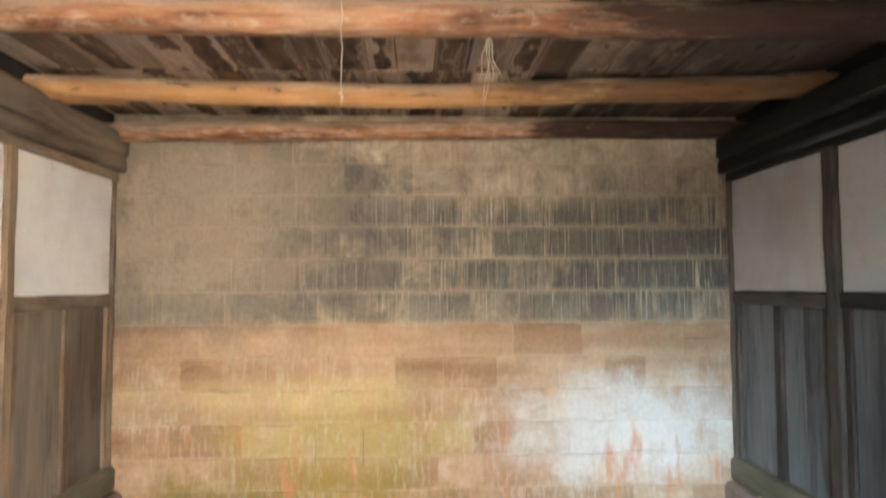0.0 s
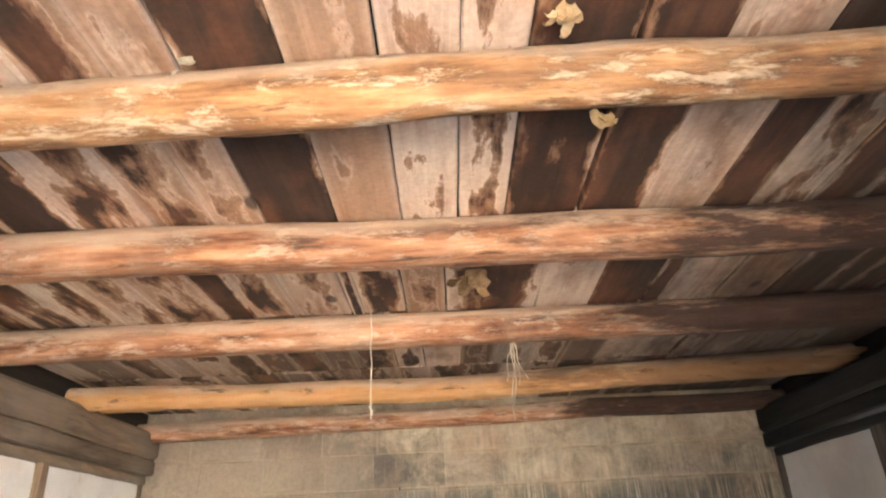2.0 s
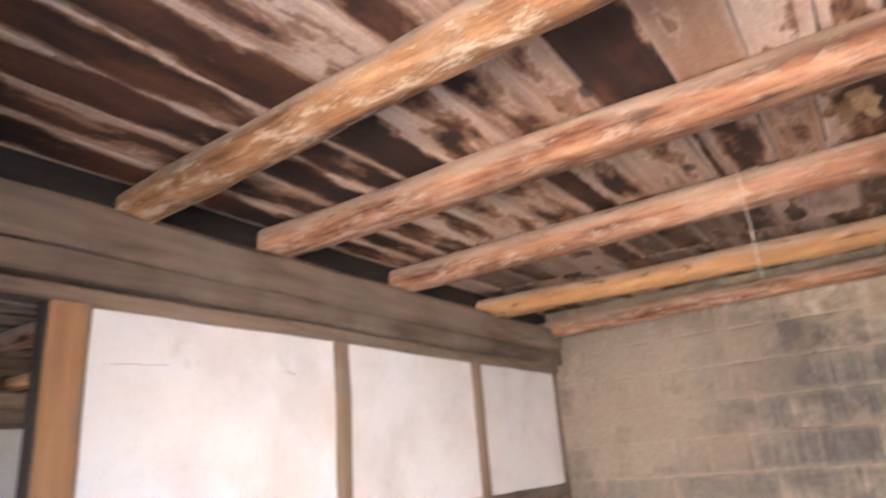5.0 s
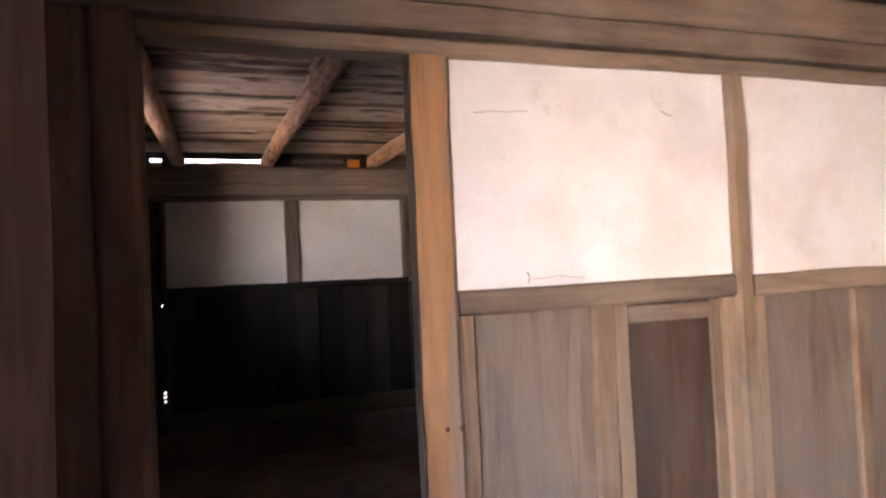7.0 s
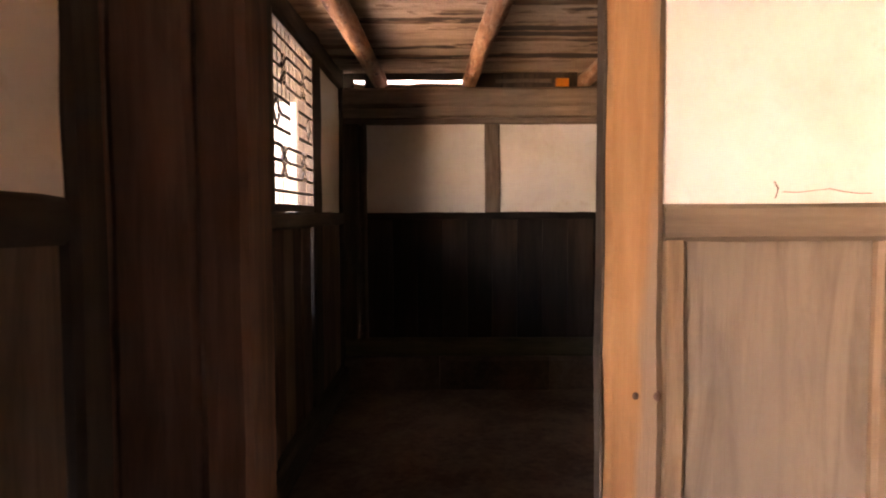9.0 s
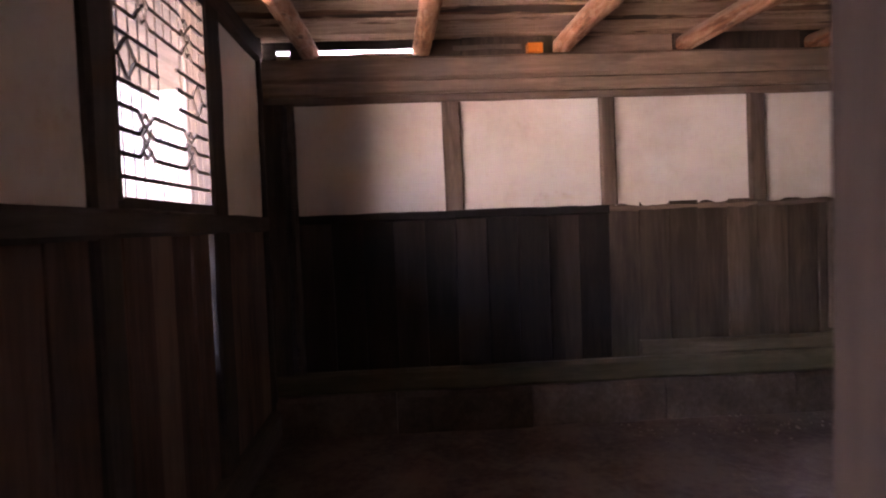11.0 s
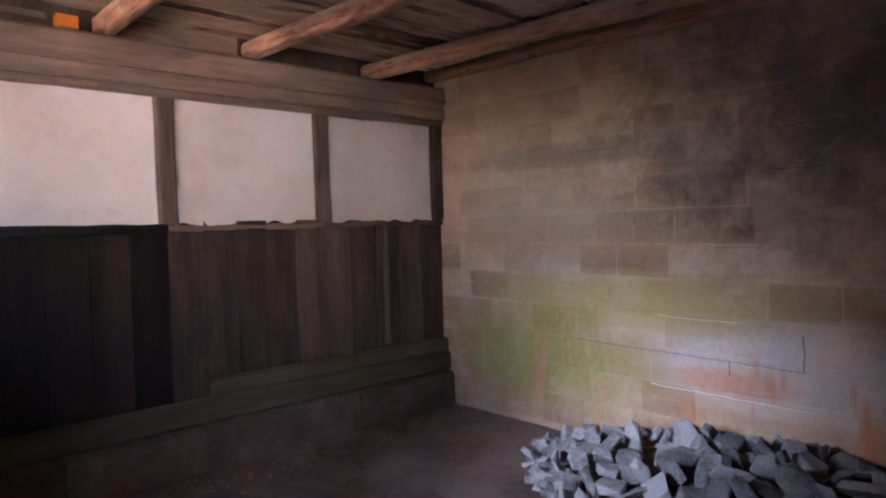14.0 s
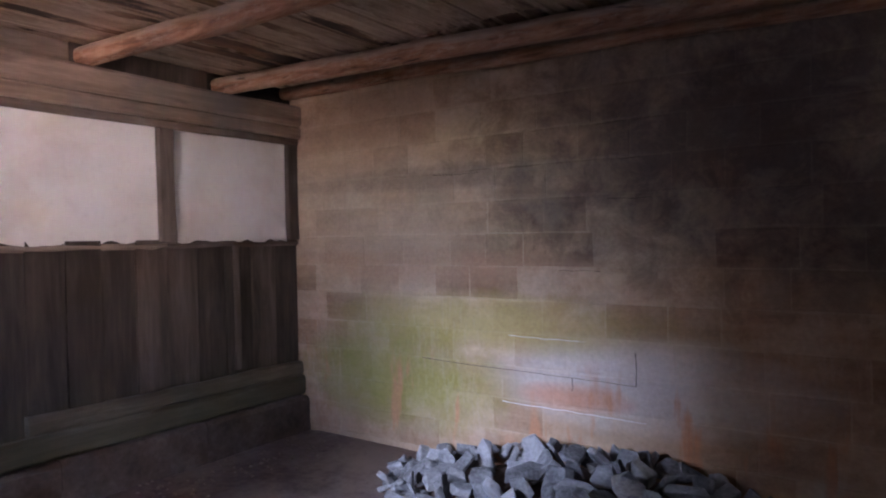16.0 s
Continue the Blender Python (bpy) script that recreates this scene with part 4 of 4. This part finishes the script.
# added out of view to cut grazing light on the first far panel
part("outer_post", timber("outer_post", (WX1 + 0.01, FY - 0.34, 0.0), (WX1 + 0.16, FY - 0.004, 2.615), M_dark, 2, 0.01, 0.003, 0.3, 8), front, "dark unseen post added outside the window to block light")
part("head_beam", timber("head_beam", (-4.0, FY, 2.475), (-0.1, FIN, 2.63), M_dark_x, 0, 0.02, 0.003, 0.3, 3), front)
part("sill_rail", timber("sill_rail", (-3.93, FY, 1.38), (-0.16, FIN + 0.01, 1.475), M_dark_x, 0, 0.015, 0.003, 0.2, 5), front)
rng = random.Random(5)
edges = [-3.93 + 0.228 * k for k in range(6)] + [-2.768 + 0.2318 * k for k in range(1, 12)]
for k, (xs, xe) in enumerate(zip(edges, edges[1:])):
    if k == 5:
        xs = -2.768          # an open joint beside the window post lets daylight in
    part("board", timber("board", (xs + 0.0008, FY + 0.05, 0.0), (min(xe, -0.16) - 0.0008, FIN - 0.035 + rng.uniform(-0.006, 0.006), 1.43), M_jamb, 2, 0.003, 0.001, 0.4, 60 + k), front)
for z0, z1 in ((0.0, 0.74), (0.77, 0.83)):
    part("batten", timber("batten", (-2.789, FY + 0.03, z0), (-2.755, FY + 0.048, z1), M_dark, 2, 0.002, 0.0, 0.4), front)
part("sill_beam", timber("sill_beam", (-3.93, FY + 0.02, 0.0), (-0.16, FIN + 0.03, 0.2), M_dark_x, 0, 0.02, 0.004, 0.3, 7), front)
# hall side: fixed panels on both sides of the open doorway
for x0, x1 in ((0.102, 0.222), (1.28, 1.42), (2.6, 2.74), (3.88, 3.98)):
    part("post", timber("post", (x0, HY, 0.0), (x1, HIN, 2.2), M_dark, 2, 0.014, 0.003, 0.25, int(x0 * 10) + 3), front)
for x0, x1 in ((0.222, 1.28), (2.74, 3.88)):
    part("plaster_panel", sheet("plaster_panel", (x0 - 0.005, HY + 0.04, 1.49), (x1 + 0.005, HIN - 0.02, 2.21), M_plaster, 1, 0.04, 0.006, (0.004, 0.004, 0.02, 0.006), int(x0 * 7) + 2), front, "dim whitewashed plaster infill")
    part("rail", timber("rail", (x0, HY + 0.01, 1.41), (x1, HIN - 0.008, 1.5), M_dark_x, 0, 0.012, 0.003, 0.2, 8), front)
    part("board", timber("board", (x0, HY + 0.04, 0.0), (x1, HIN - 0.03, 1.41), M_dark, 2, 0.004, 0.002, 0.3, 9), front)
part("head_beam", timber("head_beam", (0.09, HY - 0.002, 2.202), (3.98, HIN + 0.002, 2.634), M_dark_x, 0, 0.02, 0.003, 0.3, 13), front)
leaf = thing("door_1", (1.4, -0.41, 0), "dark wooden door leaf folded back open inside the hall", "door", kind="structure")
leaf.rotation_euler = (0, 0, radians(153.7))
for k in range(3):
    b = new("leaf_board", timber("leaf_board", (0.008 + 0.174 * k, -0.018, 0.04), (0.18 + 0.174 * k, 0.018, 2.18), M_jamb, 2, 0.006, 0.002, 0.3, 41 + k))
    b.parent = leaf

window = thing("window_1", (-2.28, FY, WZ0), "dark wooden lattice window with daylight behind", "window", kind="structure")
WY0, WY1 = -0.597, -0.581
for lo, hi, ax in (((WX0, WY0 - 0.02, WZ0), (WX0 + 0.03, WY1 + 0.004, WZ1), 2), ((WX1 - 0.03, WY0 - 0.02, WZ0), (WX1, WY1 + 0.004, WZ1), 2),
                   ((WX0 + 0.03, WY0 - 0.02, 1.477), (WX1 - 0.03, WY1 + 0.004, WZ0 + 0.012), 0), ((WX0 + 0.03, WY0 - 0.02, WZ1 - 0.03), (WX1 - 0.03, WY1 + 0.004, WZ1), 0)):
    part("window_frame", timber("window_frame", lo, hi, M_dark, ax, 0.004, 0.001, 0.3, 1), window)
WW = WX1 - WX0


def wx(u):
    return WX1 - u * WW


def bar(u0, v0, u1, v1, t=0.0075, name="lattice_bar"):
    """A lattice bar from one place of the window to another; u from the jamb beside the door, v from the sill."""
    a, b = Vector((wx(u0), 0, WZ0 + v0 * (WZ1 - WZ0))), Vector((wx(u1), 0, WZ0 + v1 * (WZ1 - WZ0)))
    d = (b - a).normalized()
    n = Vector((-d.z, 0, d.x)) * t
    deep = 0.005 if t < 0.003 else 0.011
    e = d * t * 0.6
    verts = [(p.x, y, p.z) for y in (WY0, WY0 + deep) for p in (a - e - n, b + e - n, b + e + n, a - e + n)]
    part(name, mesh_of(name, verts, [(0, 1, 2, 3), (7, 6, 5, 4), (0, 4, 5, 1), (1, 5, 6, 2), (2, 6, 7, 3), (3, 7, 4, 0)], M_dark), window)


# thin uprights behind, heavier level bars in two stages, linked by small lozenges
for i in range(1, 12):
    u = i / 12
    if 0.42 < u < 0.6:
        bar(u, 0.0, u, 0.33, 0.0022), bar(u, 0.66, u, 1.0, 0.0022)
    else:
        bar(u, 0.0, u, 1.0, 0.0022)
for v in (0.083, 0.9):
    bar(0.03, v, 0.97, v)
for v0 in (0.162, 0.66):
    for k in range(3):
        v = v0 + 0.083 * k
        bar(0.03, v, 0.205, v), bar(0.345, v, 0.675, v), bar(0.815, v, 0.97, v)
        for cu in (0.27, 0.74):
            bar(cu - 0.065, v, cu - 0.035, v + 0.028 * (1 if k < 2 else -1), 0.005), bar(cu + 0.075, v, cu + 0.035, v + 0.028 * (1 if k < 2 else -1), 0.005)
    for cu in (0.27, 0.74):
        for k in range(3):
            v = v0 + 0.056 * k
            for p, q in (((cu, v), (cu - 0.035, v + 0.028)), ((cu - 0.035, v + 0.028), (cu, v + 0.056)), ((cu, v), (cu + 0.035, v + 0.028)), ((cu + 0.035, v + 0.028), (cu, v + 0.056))):
                bar(*p, *q, 0.0042)
for u0, u1, v in ((0.03, 0.405, 0.413), (0.03, 0.065, 0.497), (0.207, 0.41, 0.497), (0.03, 0.405, 0.58), (0.615, 0.97, 0.575), (0.612, 0.797, 0.494), (0.93, 0.97, 0.49), (0.62, 0.97, 0.412)):
    bar(u0, v, u1, v)
for cu, cv in ((0.136, 0.502), (0.864, 0.493)):
    pts = [(cu - 0.07, cv), (cu, cv + 0.072), (cu + 0.07, cv), (cu, cv - 0.072)]
    for p, q in zip(pts, pts[1:] + pts[:1]):
        bar(*p, *q, 0.005)

# ---- rubble heap ----
heap = thing("rubble_heap", (-1.3, 3.5, 0), "heap of broken grey brick and tile shards by the block wall", "rubble")


def shard_mesh(seed):
    rng = random.Random(seed)
    bm = bmesh.new()
    sx, sy, sz = rng.uniform(0.13, 0.27), rng.uniform(0.09, 0.15), rng.uniform(0.022, 0.06)
    pts = []
    for s in (-1, 1):
        n = rng.choice((4, 4, 5))
        for k in range(n):
            t = 2 * math.pi * (k + 0.5 + rng.uniform(-0.22, 0.22)) / n
            pts.append(bm.verts.new((math.cos(t) * sx * 0.62 + rng.uniform(-0.01, 0.01), math.sin(t) * sy * 0.62 + rng.uniform(-0.01, 0.01), s * sz * 0.5 + rng.uniform(-0.008, 0.008))))
    bmesh.ops.convex_hull(bm, input=pts)
    bmesh.ops.bevel(bm, geom=list(bm.edges), offset=0.004, segments=1, affect="EDGES")
    me = bpy.data.meshes.new("brick_shard")
    bm.to_mesh(me)
    bm.free()
    me.materials.append(M_rubble)
    return me


SHARDS = [shard_mesh(900 + i) for i in range(16)]


def heap_height(x, y):
    q = 1 - ((x + 1.45) / 1.3) ** 2 - ((y - 3.52) / 0.72) ** 2
    return 0.31 * max(0.0, q) ** 0.9


rng = random.Random(77)
placed = []
for k in range(4200):
    x, y = rng.uniform(-2.72, -0.12), rng.uniform(2.75, 3.84)
    h = heap_height(x, y)
    if len(placed) >= 300:
        break
    if h < 0.015 and (x < -2.2 or rng.random() > 0.04):
        continue
    z = h - rng.uniform(0.0, 0.04)
    if h > 0.06 and any((x - p[0]) ** 2 + (y - p[1]) ** 2 + (z - p[2]) ** 2 < 0.0105 for p in placed):
        continue
    placed.append((x, y, max(0.02, z)))
core = []
for i in range(15):
    for j in range(12):
        x, y = -2.7 + 2.55 * i / 14, 2.83 + 0.98 * j / 11
        core.append((x, y, heap_height(x, y) - 0.1))
part("heap_core", mesh_of("heap_core", [(x, y, max(z, -0.02)) for x, y, z in core], [(i * 12 + j, (i + 1) * 12 + j, (i + 1) * 12 + j + 1, i * 12 + j + 1) for i in range(14) for j in range(11)], M_earth), heap, "dark earth and dust under the shards")
for x, y, z in placed:
    ob = new("brick_shard", rng.choice(SHARDS))
    ob.parent = heap
    ob.matrix_basis = Matrix.Translation(Vector((x, y, z)) - heap.location) @ Euler((rng.gauss(0, 0.75), rng.gauss(0, 0.75), rng.uniform(0, 6.28))).to_matrix().to_4x4() @ Matrix.Diagonal([rng.uniform(0.62, 1.1)] * 3 + [1])

# ---- small things ----
def tube(name, pts, r, mat_):
    verts, faces = [], []
    for p in pts:
        for k in range(6):
            t = math.pi * k / 3
            verts.append((p[0] + r * math.cos(t), p[1] + r * math.sin(t) * 0.8, p[2] + r * math.sin(t) * 0.6))
    for i in range(len(pts) - 1):
        for k in range(6):
            faces.append((i * 6 + k, i * 6 + (k + 1) % 6, (i + 1) * 6 + (k + 1) % 6, (i + 1) * 6 + k))
    return mesh_of(name, verts, faces, mat_, True)


def hang(x, y, z0, z1, wob, seed):
    return [(x + wob * noise.noise(Vector((i * 0.6, seed, 0))), y + wob * noise.noise(Vector((i * 0.6, seed, 5))), z0 + (z1 - z0) * i / 9) for i in range(10)]



string = thing("hanging_string", (1.667, 2.16, 2.5), "pale twisted string hanging from a hewn ceiling log", "string")
part("cord", tube("cord", [(1.66, 2.2, 2.63), (1.664, 2.165, 2.6)] + hang(1.667, 2.155, 2.56, 2.19, 0.008, 1), 0.0022, M_straw), string)
part("knot", tube("knot", [(1.66, 2.158, 2.235), (1.672, 2.15, 2.22), (1.668, 2.158, 2.205)], 0.004, M_straw), string)
straw = thing("straw_loop", (2.224, 2.3, 2.49), "loose straw stalks tied in a bunch under a hewn log", "straw")
for k, (x1, y1, z1) in enumerate(((2.208, 2.3, 2.19), (2.27, 2.31, 2.35), (2.184, 2.3, 2.34), (2.24, 2.31, 2.33), (2.214, 2.29, 2.24))):
    a = Vector((2.224, 2.3, 2.5))
    part("stalk", tube("stalk", [tuple(a.lerp(Vector((x1, y1, z1)), f / 8) + Vector((0.008 * math.sin(f * 0.8 + k), 0, 0.0))) for f in range(9)], 0.002, M_straw), straw)


def leaf_bunch(name, place, n, size, seed, label, mat_):
    rng = random.Random(seed)
    ob = thing(name, place, label, "dry leaves")
    for k in range(n):
        c = Vector(place) + Vector((rng.uniform(-1, 1), rng.uniform(-1, 1), rng.uniform(-0.6, 0.3))) * size * 0.7
        rot = Euler((rng.uniform(-1, 1), rng.uniform(-1, 1), rng.uniform(0, 6))).to_matrix()
        verts = []
        for i in range(5):
            for j in range(4):
                u, v = i / 4 - 0.5, j / 3 - 0.5
                p = Vector((u * size * 1.3, v * size * (1 - abs(u) * 0.8), size * (0.5 * u * u + 0.9 * v * v + 0.1 * noise.noise(Vector((u * 6, v * 6, seed + k))))))
                verts.append(c + rot @ p)
        faces = [(i * 4 + j, (i + 1) * 4 + j, (i + 1) * 4 + j + 1, i * 4 + j + 1) for i in range(4) for j in range(3)]
        me = mesh_of("leaf", [v + d for d in (Vector((0, 0, 0)), Vector((0, 0, 0.0015))) for v in verts], [f[::-1] for f in faces] + [tuple(i + 20 for i in f) for f in faces], mat_)
        part("leaf", me, ob)
    return ob


leaf_bunch("leaf_clump", (2.191, 0.66, 2.612), 6, 0.035, 4, "curled dry leaves caught above the yellow log", M_leaf)
leaf_bunch("leaf_clump", (2.3, 0.84, 2.515), 3, 0.034, 5, "pale flakes of bark under the yellow log", M_leaf)
leaf_bunch("wasp_nest", (2.045, 1.885, 2.605), 6, 0.07, 6, "crumpled brown wasp nest stuck to the ceiling boards", M_nest)
leaf_bunch("leaf_clump", (-0.06, 0.845, 2.515), 5, 0.035, 12, "frayed bark hanging at the end of the yellow log", M_leaf)
leaf_bunch("leaf_clump", (1.454, 0.727, 2.61), 3, 0.026, 8, "pale cobwebbed husk on the ceiling boards", M_straw)
tagged(new("orange_box", timber("orange_box", (X_FAR + 0.01, 1.175, 2.499), (X_FAR + 0.09, 1.275, 2.566), M_orange, 1, 0.006, 0.001, 0.1)), "small bright orange plastic box on the beam", "box")
nail = thing("iron_nail", (2.17, 0.743, 2.586), "bent rusty nail in the yellow log", "nail")
part("shank", tube("shank", [(2.17, 0.755, 2.565), (2.17, 0.738, 2.584), (2.168, 0.72, 2.59)], 0.004, M_dark), nail)
stick = thing("wooden_slat", (0.2, 3.3, 2.56), "split wooden slat lying over the beam", "slat")
part("slat", timber("slat", (-0.05, 3.25, 2.51), (0.4, 3.33, 2.53), M_log_orange, 0, 0.004, 0.003, 0.1), stick)
wedge = thing("wooden_slat", (3.95, 3.05, 2.59), "broken orange slat lying over the black beam", "slat")
part("slat", timber("slat", (3.82, 2.92, 2.565), (4.06, 3.0, 2.585), M_log_orange, 0, 0.004, 0.003, 0.1, 5), wedge)
for y0, z0, r in ((0.664, 1.074, 0.014), (0.708, 1.073, 0.012)):
    knot = [(0.0505, y0, z0)] + [(0.0465, y0 + r * math.cos(k * 0.628), z0 + r * 1.2 * math.sin(k * 0.628)) for k in range(10)]
    part("knot", mesh_of("knot", knot, [(0, 1 + k, 1 + (k + 1) % 10) for k in range(10)], M_jamb), west, "dark knot in the door post")
for pts in (((0.022, 0.8, 2.035), (0.0225, 0.9, 2.04), (0.022, 0.99, 2.043)), ((0.022, 0.965, 1.492), (0.0225, 0.97, 1.512), (0.022, 0.962, 1.528)), ((0.022, 0.98, 1.506), (0.0225, 1.08, 1.512), (0.022, 1.17, 1.502)), ((0.022, 1.5, 2.06), (0.0225, 1.53, 2.05), (0.022, 1.55, 2.052))):
    part("plaster_crack", tube("plaster_crack", [(x, y, z + 0.002 * math.sin(y * 60)) for (xa, ya, za), (xb, yb, zb) in zip(pts, pts[1:]) for x, y, z in ((xa + (xb - xa) * f, ya + (yb - ya) * f, za + (zb - za) * f) for f in (0, 0.33, 0.67, 1))], 0.0016, M_frame_h), west, "thin brown crack in the plaster")
debris = thing("floor_debris", (-3.6, 2.6, 0), "crumbs of earth and stone along the sill", "debris", kind="stuff")
rng = random.Random(21)
bits = []
for k in range(140):
    x, y, r = rng.gauss(-3.7, 0.16), rng.uniform(1.7, 3.7), rng.uniform(0.003, 0.011)
    bits.append(timber("crumb", (x - r, y - r * 0.8, -0.005), (x + r, y + r * 0.8, r * 1.1), M_stone, 0, r * 0.5, r * 0.2, 1.0, k))
part("crumbs", joined("crumbs", bits), debris)

# ---- earth-block wall, laid last ----
BL = (0.26, 0.3, 0.34, 0.38, 0.44)


def block_mesh(length, seed):
    rng = random.Random(seed)
    h, d = 0.199, 0.1
    xs = [0.0, length * rng.uniform(0.3, 0.4), length * rng.uniform(0.6, 0.7), length]
    verts, faces = [], []
    rows = (0.0, 0.009, h - 0.009, h)
    for j, z in enumerate(rows):
        for i, x in enumerate(xs):
            edge = i in (0, 3) or j in (0, 3)
            verts.append((x + (rng.uniform(-0.004, 0.004) if edge else 0), -(0.0 if edge else 0.007) + rng.uniform(-0.002, 0.002), z + (rng.uniform(-0.004, 0.004) if edge else 0)))
    for j in range(3):
        for i in range(3):
            faces.append((j * 4 + i, j * 4 + i + 1, (j + 1) * 4 + i + 1, (j + 1) * 4 + i))
    k = len(verts)
    for j in (0, 3):
        for i in (0, 3):
            verts.append((xs[i], d, rows[j]))
    faces += [(0, k, k + 1, 3, 2, 1), (12, 13, 14, 15, k + 3, k + 2), (0, 4, 8, 12, k + 2, k), (3, k + 1, k + 3, 15, 11, 7), (k, k + 2, k + 3, k + 1)]
    return mesh_of("earth_block", verts, faces, M_block)


BLOCKS = [[block_mesh(L, 100 + i * 3 + j) for j in range(3)] for i, L in enumerate(BL)]


def block_wall(name, x0, x1, turn, seed, label, deep=1.0):
    """The wall's inner face runs from (x0, y) to (x1, y), turned about its foot at x = 0."""
    rng = random.Random(seed)
    m = pose(0, 4.0, 0, 0, 0, turn)
    core = timber(name, (x0, 0.006 * deep, -0.05), (x1, 0.26, 2.69), M_mortar, 0, 0.002, 0.0, 1.0)
    wall = tagged(new(name, core), label, "wall", kind="structure")
    wall.matrix_basis = m
    for c in range(-1, 12):
        z = 0.042 + 0.2075 * c
        if z < -0.02 or z > 2.6:
            continue
        x = x0 + 0.004
        while x < x1 - 0.12:
            i = rng.randrange(len(BL))
            L = BL[i]
            sx = 1.0
            if x + L > x1 - 0.14:
                sx = (x1 - 0.004 - x) / L
                if sx > 1.5:
                    sx = 1.0
            ob = new("earth_block", rng.choice(BLOCKS[i]))
            ob.parent = wall
            ob.matrix_basis = Matrix.Translation((x, rng.uniform(-0.002, 0.003) * deep, z + rng.uniform(-0.003, 0.003))) @ Matrix.Diagonal((sx, deep, 1, 1))
            x += L * sx + rng.uniform(0.006, 0.012)
    return wall


hall_wall = block_wall("wall_north_hall", 0.0, 4.15, 0.0, 3, "weathered red earth-block wall with soot, lime and moss")
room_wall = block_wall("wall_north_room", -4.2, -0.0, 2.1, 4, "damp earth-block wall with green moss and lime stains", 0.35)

# open joints and a few pale mortar ridges in both walls
ROOM_LINES = ((((-2.86, 0.655), (-2.5, 0.64), (-2.06, 0.633), (-1.75, 0.627), (-1.4, 0.62)), 0.0022, M_black), (((-1.4, 0.62), (-1.396, 0.7), (-1.402, 0.81)), 0.0022, M_black), (((-1.78, 0.63), (-1.775, 0.58), (-1.78, 0.55)), 0.002, M_black),
                   (((-1.85, 1.262), (-1.7, 1.26), (-1.6, 1.258)), 0.002, M_black), (((-2.75, 1.885), (-2.55, 1.88), (-2.4, 1.882)), 0.002, M_black), (((-1.55, 1.675), (-1.4, 1.67), (-1.3, 1.672)), 0.002, M_black),
                   (((-2.25, 0.432), (-1.9, 0.427), (-1.5, 0.421), (-1.35, 0.42)), 0.0022, M_plaster), (((-2.2, 0.852), (-1.95, 0.848), (-1.7, 0.845)), 0.0018, M_plaster))
HALL_LINES = ((((1.63, 2.25), (1.634, 2.1), (1.63, 1.93)), 0.0026, M_black), (((1.42, 1.705), (1.52, 1.7), (1.63, 1.702)), 0.0026, M_black), (((1.38, 1.08), (1.384, 1.02), (1.38, 0.96)), 0.002, M_black),
              (((1.3, 0.63), (1.304, 0.5), (1.3, 0.38)), 0.002, M_far_post), (((1.6, 0.62), (1.603, 0.52), (1.6, 0.4)), 0.002, M_far_post), (((3.68, 1.18), (3.78, 1.176), (3.9, 1.18)), 0.0025, M_black))
for owner, lines in ((room_wall, ROOM_LINES), (hall_wall, HALL_LINES)):
    for pts, r, m_ in lines:
        line = []
        for (xa, za), (xb, zb) in zip(pts, pts[1:]):
            for f in (0.0, 0.2, 0.4, 0.6, 0.8, 1.0):
                x, z = xa + (xb - xa) * f, za + (zb - za) * f
                line.append((x + 0.003 * noise.noise(Vector((z * 20, x, 4))), -0.005 if owner is hall_wall else -0.003, z + 0.006 * noise.noise(Vector((x * 14, z * 9, 2)))))
        crack = new("mortar_ridge" if m_ is M_plaster else "wall_crack", tube("wall_crack", line, r, m_))
        crack.parent = owner
